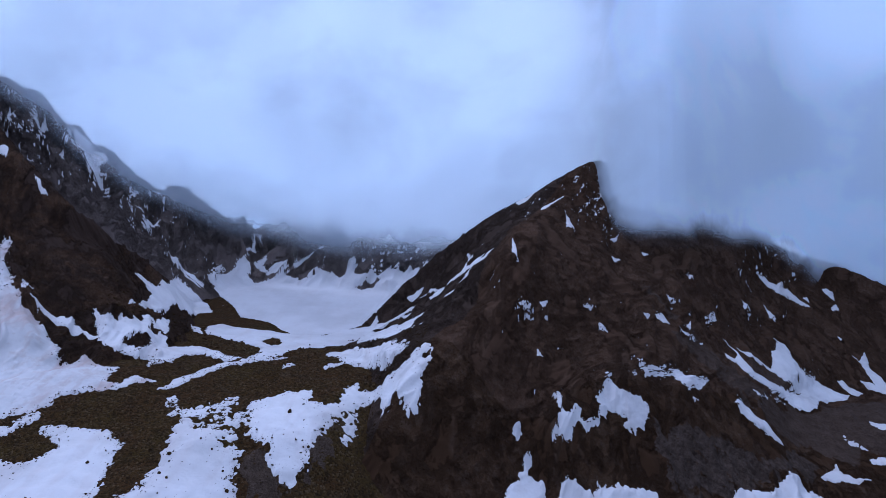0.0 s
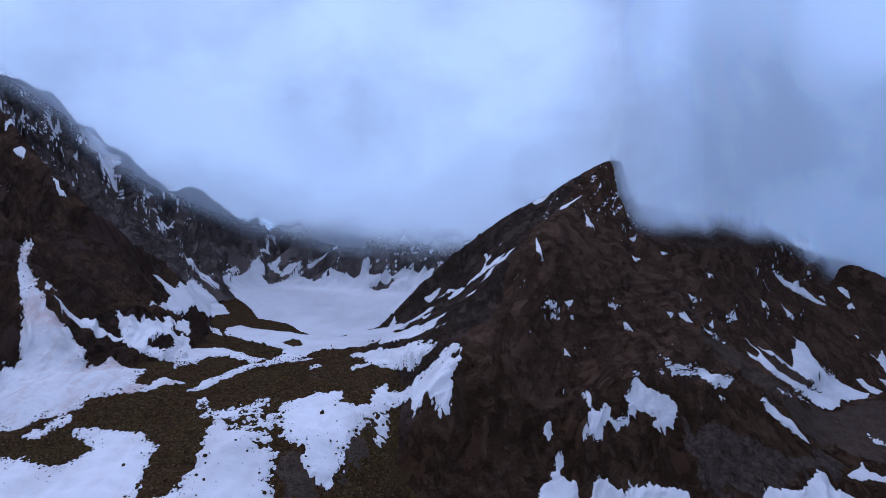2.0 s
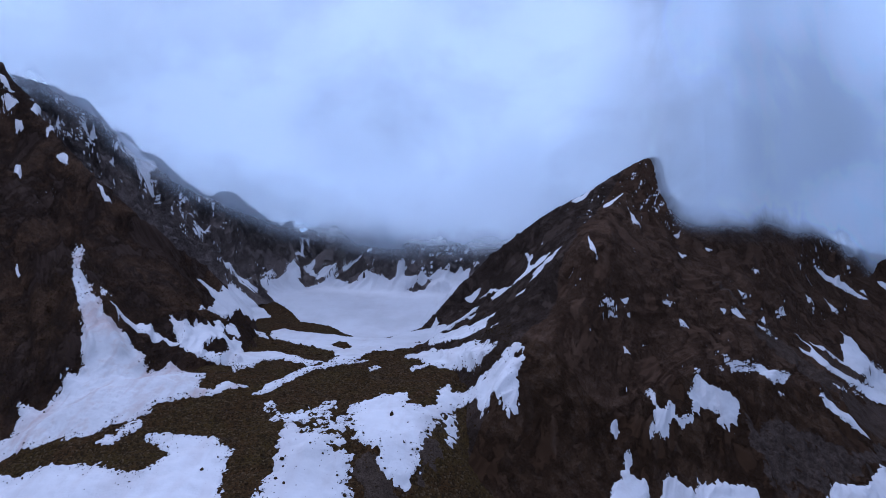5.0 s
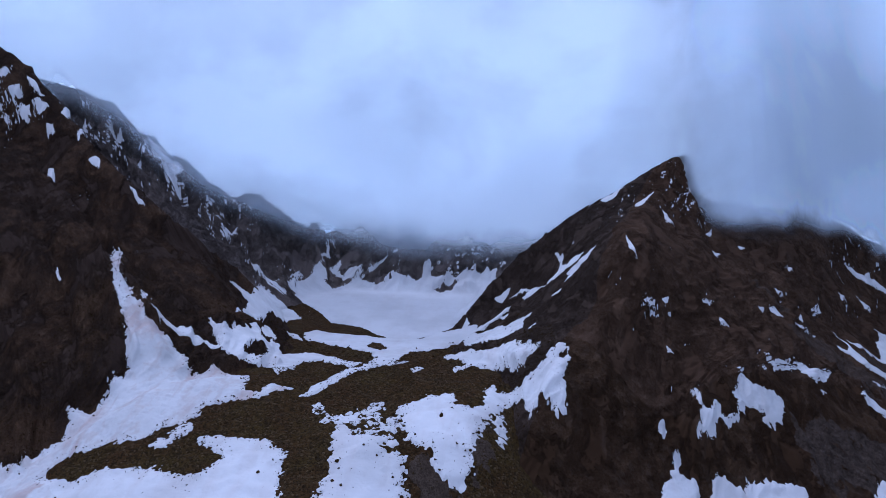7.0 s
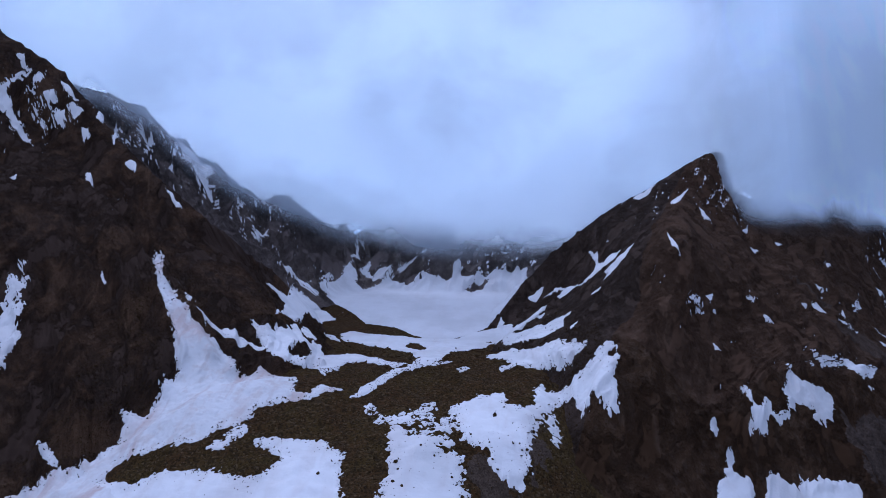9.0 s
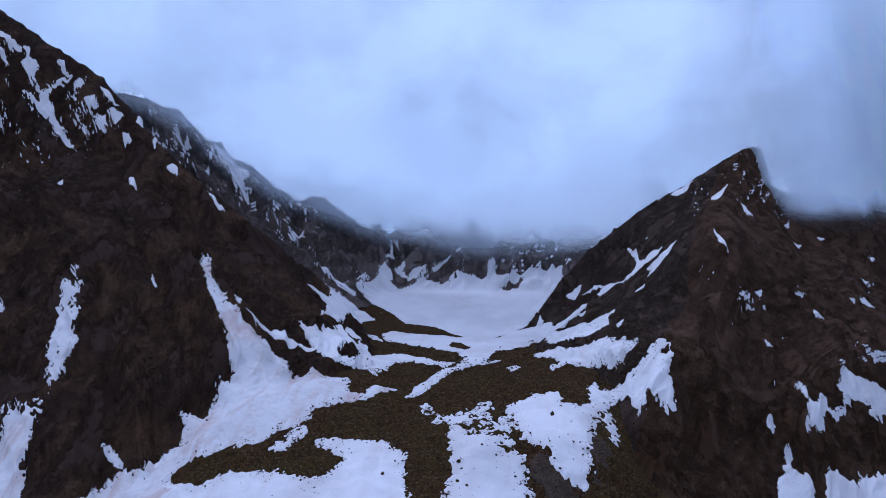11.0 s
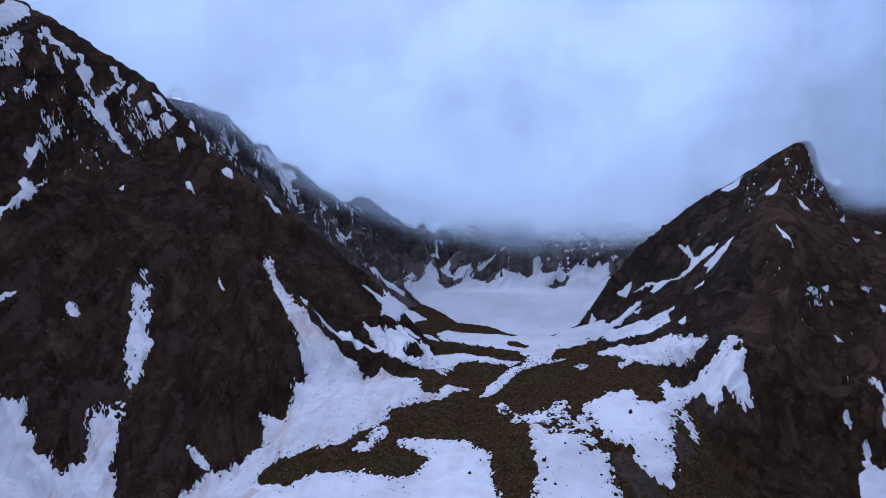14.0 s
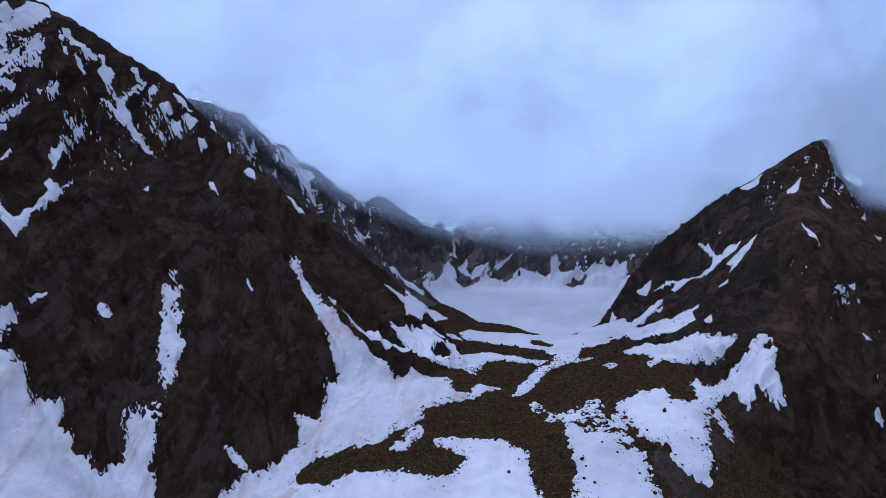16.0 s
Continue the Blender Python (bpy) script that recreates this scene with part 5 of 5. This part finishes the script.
def cloud_material(name, tone, dense, low, high, scale, seed, begin=(0.0, 0.06), end=(1.0, 0.94), fray=0.08, thinnest=0.0, bulge=0.0):
    """Thin cloud that lets light through: densest at the heart, fading to its base and ends."""
    n = Nodes(name)
    m = n.place()
    shift = n.add("ShaderNodeVectorMath", operation="ADD")
    n.put(shift.inputs[0], m)
    shift.inputs[1].default_value = (seed * 131.0, seed * 57.0, seed * 23.0)
    p = shift.outputs[0]
    uv = n.add("ShaderNodeSeparateXYZ")
    n.put(uv.inputs[0], n.coord.outputs["UV"])
    puff = n.noise(p, scale, 4, 0.5, 0.3)
    wide = n.noise(p, scale * 0.3, 3, 0.5)
    v = n.math("ADD", uv.outputs[1], n.math("MULTIPLY", n.math("SUBTRACT", puff, 0.5), 0.13))
    v = n.math("ADD", v, n.math("MULTIPLY", n.math("SUBTRACT", wide, 0.5), 0.10))
    u = n.math("ADD", uv.outputs[0], n.math("MULTIPLY", n.math("SUBTRACT", wide, 0.5), fray))
    swell = n.math("MULTIPLY", n.ramp(v, 0.02, 0.25), n.ramp(v, 0.52, 0.27))
    u = n.math("SUBTRACT", u, n.math("MULTIPLY", swell, bulge))
    a = n.ramp(v, low, high, 0.0, dense)
    a = n.math("MULTIPLY", a, n.ramp(uv.outputs[1], 1.0, 0.8))
    a = n.math("MULTIPLY", a, n.ramp(uv.outputs[1], 0.0, high * 0.6))
    a = n.math("MULTIPLY", a, n.ramp(u, *begin, thinnest, 1.0))
    a = n.math("MULTIPLY", a, n.ramp(u, *end))
    flat = n.place((1, 1, 1.3))
    body = n.noise(flat, scale * 0.3, 4, 0.48, 0.2)
    a = n.math("MAXIMUM", a, 0.004)
    # Uneven cloud brightness is painted in: patches drop to 0.80 of the tone.
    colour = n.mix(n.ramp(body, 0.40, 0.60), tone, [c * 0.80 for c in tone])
    front, back, both = n.add("ShaderNodeBsdfDiffuse"), n.add("ShaderNodeBsdfTranslucent"), n.add("ShaderNodeAddShader")
    n.put(front.inputs[0], colour)
    n.put(back.inputs[0], colour)
    lit_from_above(n, front, back)
    n.put(both.inputs[0], front.outputs[0])
    n.put(both.inputs[1], back.outputs[0])
    clear, cut = n.add("ShaderNodeBsdfTransparent"), n.add("ShaderNodeMixShader")
    n.put(cut.inputs[0], a)
    n.put(cut.inputs[1], clear.outputs[0])
    n.put(cut.inputs[2], both.outputs[0])
    n.tree.links.new(cut.outputs[0], n.out.inputs[0])
    return n.mat


def cloud_bank(label, base, rise, lean, material, layers=1, apart=12.0):
    """Cloud curtains that stand on a base line and lean back as they rise, one behind another."""
    line = spline(base, 400)
    run = np.concatenate([[0], np.cumsum(np.linalg.norm(np.diff(line, axis=0), axis=1))])
    line = np.stack([np.interp(np.linspace(0, run[-1], 160), run, line[:, k]) for k in range(3)], -1)
    for _ in range(3):
        line[1:-1] = (line[:-2] + 2 * line[1:-1] + line[2:]) / 4
    top = Empty_at(line.mean(axis=0), "cloud")
    for k in range(layers):
        v = np.linspace(0, 1, 16)[:, None, None]
        pts = line[None] + v * np.array((0, lean, rise)) + np.array((0, k * apart, k * 3.0))
        me = grid_mesh("veil", pts - line.mean(axis=0), material)
        u, w = np.meshgrid(np.linspace(0, 1, 160), np.linspace(0, 1, 16))
        flat = np.stack([u, w], -1).reshape(-1, 2)
        idx = np.empty(len(me.loops), int)
        me.loops.foreach_get("vertex_index", idx)
        me.uv_layers.new(name="UVMap").data.foreach_set("uv", flat[idx].reshape(-1))
        ob = new("veil", me)
        ob.parent = top
    return tagged(top, label, "cloud")


def Empty_at(place, name):
    ob = new(name)
    ob.location = place
    return ob


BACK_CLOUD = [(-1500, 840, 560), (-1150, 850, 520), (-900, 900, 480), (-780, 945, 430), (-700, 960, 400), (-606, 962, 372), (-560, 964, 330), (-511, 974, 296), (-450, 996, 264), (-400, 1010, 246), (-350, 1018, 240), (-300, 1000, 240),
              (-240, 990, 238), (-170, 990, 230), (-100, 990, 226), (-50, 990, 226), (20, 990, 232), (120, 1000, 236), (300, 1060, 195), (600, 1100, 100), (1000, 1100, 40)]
# High tone puts the brightly lit side of the sky into this cloud's colour.
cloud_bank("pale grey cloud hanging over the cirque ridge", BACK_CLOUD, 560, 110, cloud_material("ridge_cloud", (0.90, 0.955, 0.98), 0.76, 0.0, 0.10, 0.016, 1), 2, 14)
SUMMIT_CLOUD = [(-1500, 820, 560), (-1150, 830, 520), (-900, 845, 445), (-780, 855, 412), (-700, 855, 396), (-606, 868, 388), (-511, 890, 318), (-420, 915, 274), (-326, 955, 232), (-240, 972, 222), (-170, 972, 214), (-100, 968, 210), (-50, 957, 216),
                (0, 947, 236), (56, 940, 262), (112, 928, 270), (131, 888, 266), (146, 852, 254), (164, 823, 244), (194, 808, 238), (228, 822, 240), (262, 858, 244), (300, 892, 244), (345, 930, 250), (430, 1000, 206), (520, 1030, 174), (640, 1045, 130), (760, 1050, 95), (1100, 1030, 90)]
# Lower tone paints this cloud as the dimmer, shaded side of the sky.
cloud_bank("blue-grey cloud, its shade toned in, wrapped round the pointed summit", SUMMIT_CLOUD, 580, 70, cloud_material("shade_toned_summit_cloud", (0.665, 0.757, 0.842), 0.76, 0.0, 0.085, 0.014, 2, (0.594, 0.640), (1.0, 0.94), 0.08, 0.34, 0.022), 2, 14)


def overcast():
    """The closed cloud cover behind and above the ridges."""
    a = np.linspace(radians(-100), radians(100), 80)
    z = np.linspace(-150, 860, 30)
    ga, gz = np.meshgrid(a, z)
    r = 1500 + 80 * fractal(ga * 4, gz / 300, 3, 61)
    me = grid_mesh("backdrop", np.stack([-100 + r * np.sin(ga), r * np.cos(ga), gz], -1), overcast_material())
    return tagged(new("backdrop", me), "closed pale blue overcast cloud cover", "sky", kind="structure")


def overcast_material():
    n = Nodes("overcast_cloud")
    p = n.place((1, 1, 1.6))
    wide = n.noise(p, 0.0022, 4, 0.5, 0.5)
    puff = n.noise(p, 0.007, 5, 0.5, 0.3)
    both = n.math("ADD", n.math("MULTIPLY", wide, 0.65), n.math("MULTIPLY", puff, 0.35))
    thick = n.ramp(both, 0.38, 0.62, 1.0, 0.9)
    front, back, mixed = n.add("ShaderNodeBsdfDiffuse"), n.add("ShaderNodeBsdfTranslucent"), n.add("ShaderNodeAddShader")
    # Sky brightness is put into the colour: paler where the cover thins.
    c = n.mix(n.ramp(both, 0.40, 0.60), (0.345, 0.44, 0.53), (0.50, 0.60, 0.68))
    n.put(front.inputs[0], c)
    n.put(back.inputs[0], c)
    lit_from_above(n, front, back)
    n.put(mixed.inputs[0], front.outputs[0])
    n.put(mixed.inputs[1], back.outputs[0])
    clear, cut = n.add("ShaderNodeBsdfTransparent"), n.add("ShaderNodeMixShader")
    n.put(cut.inputs[0], thick)
    n.put(cut.inputs[1], clear.outputs[0])
    n.put(cut.inputs[2], mixed.outputs[0])
    n.tree.links.new(cut.outputs[0], n.out.inputs[0])
    return n.mat


overcast()
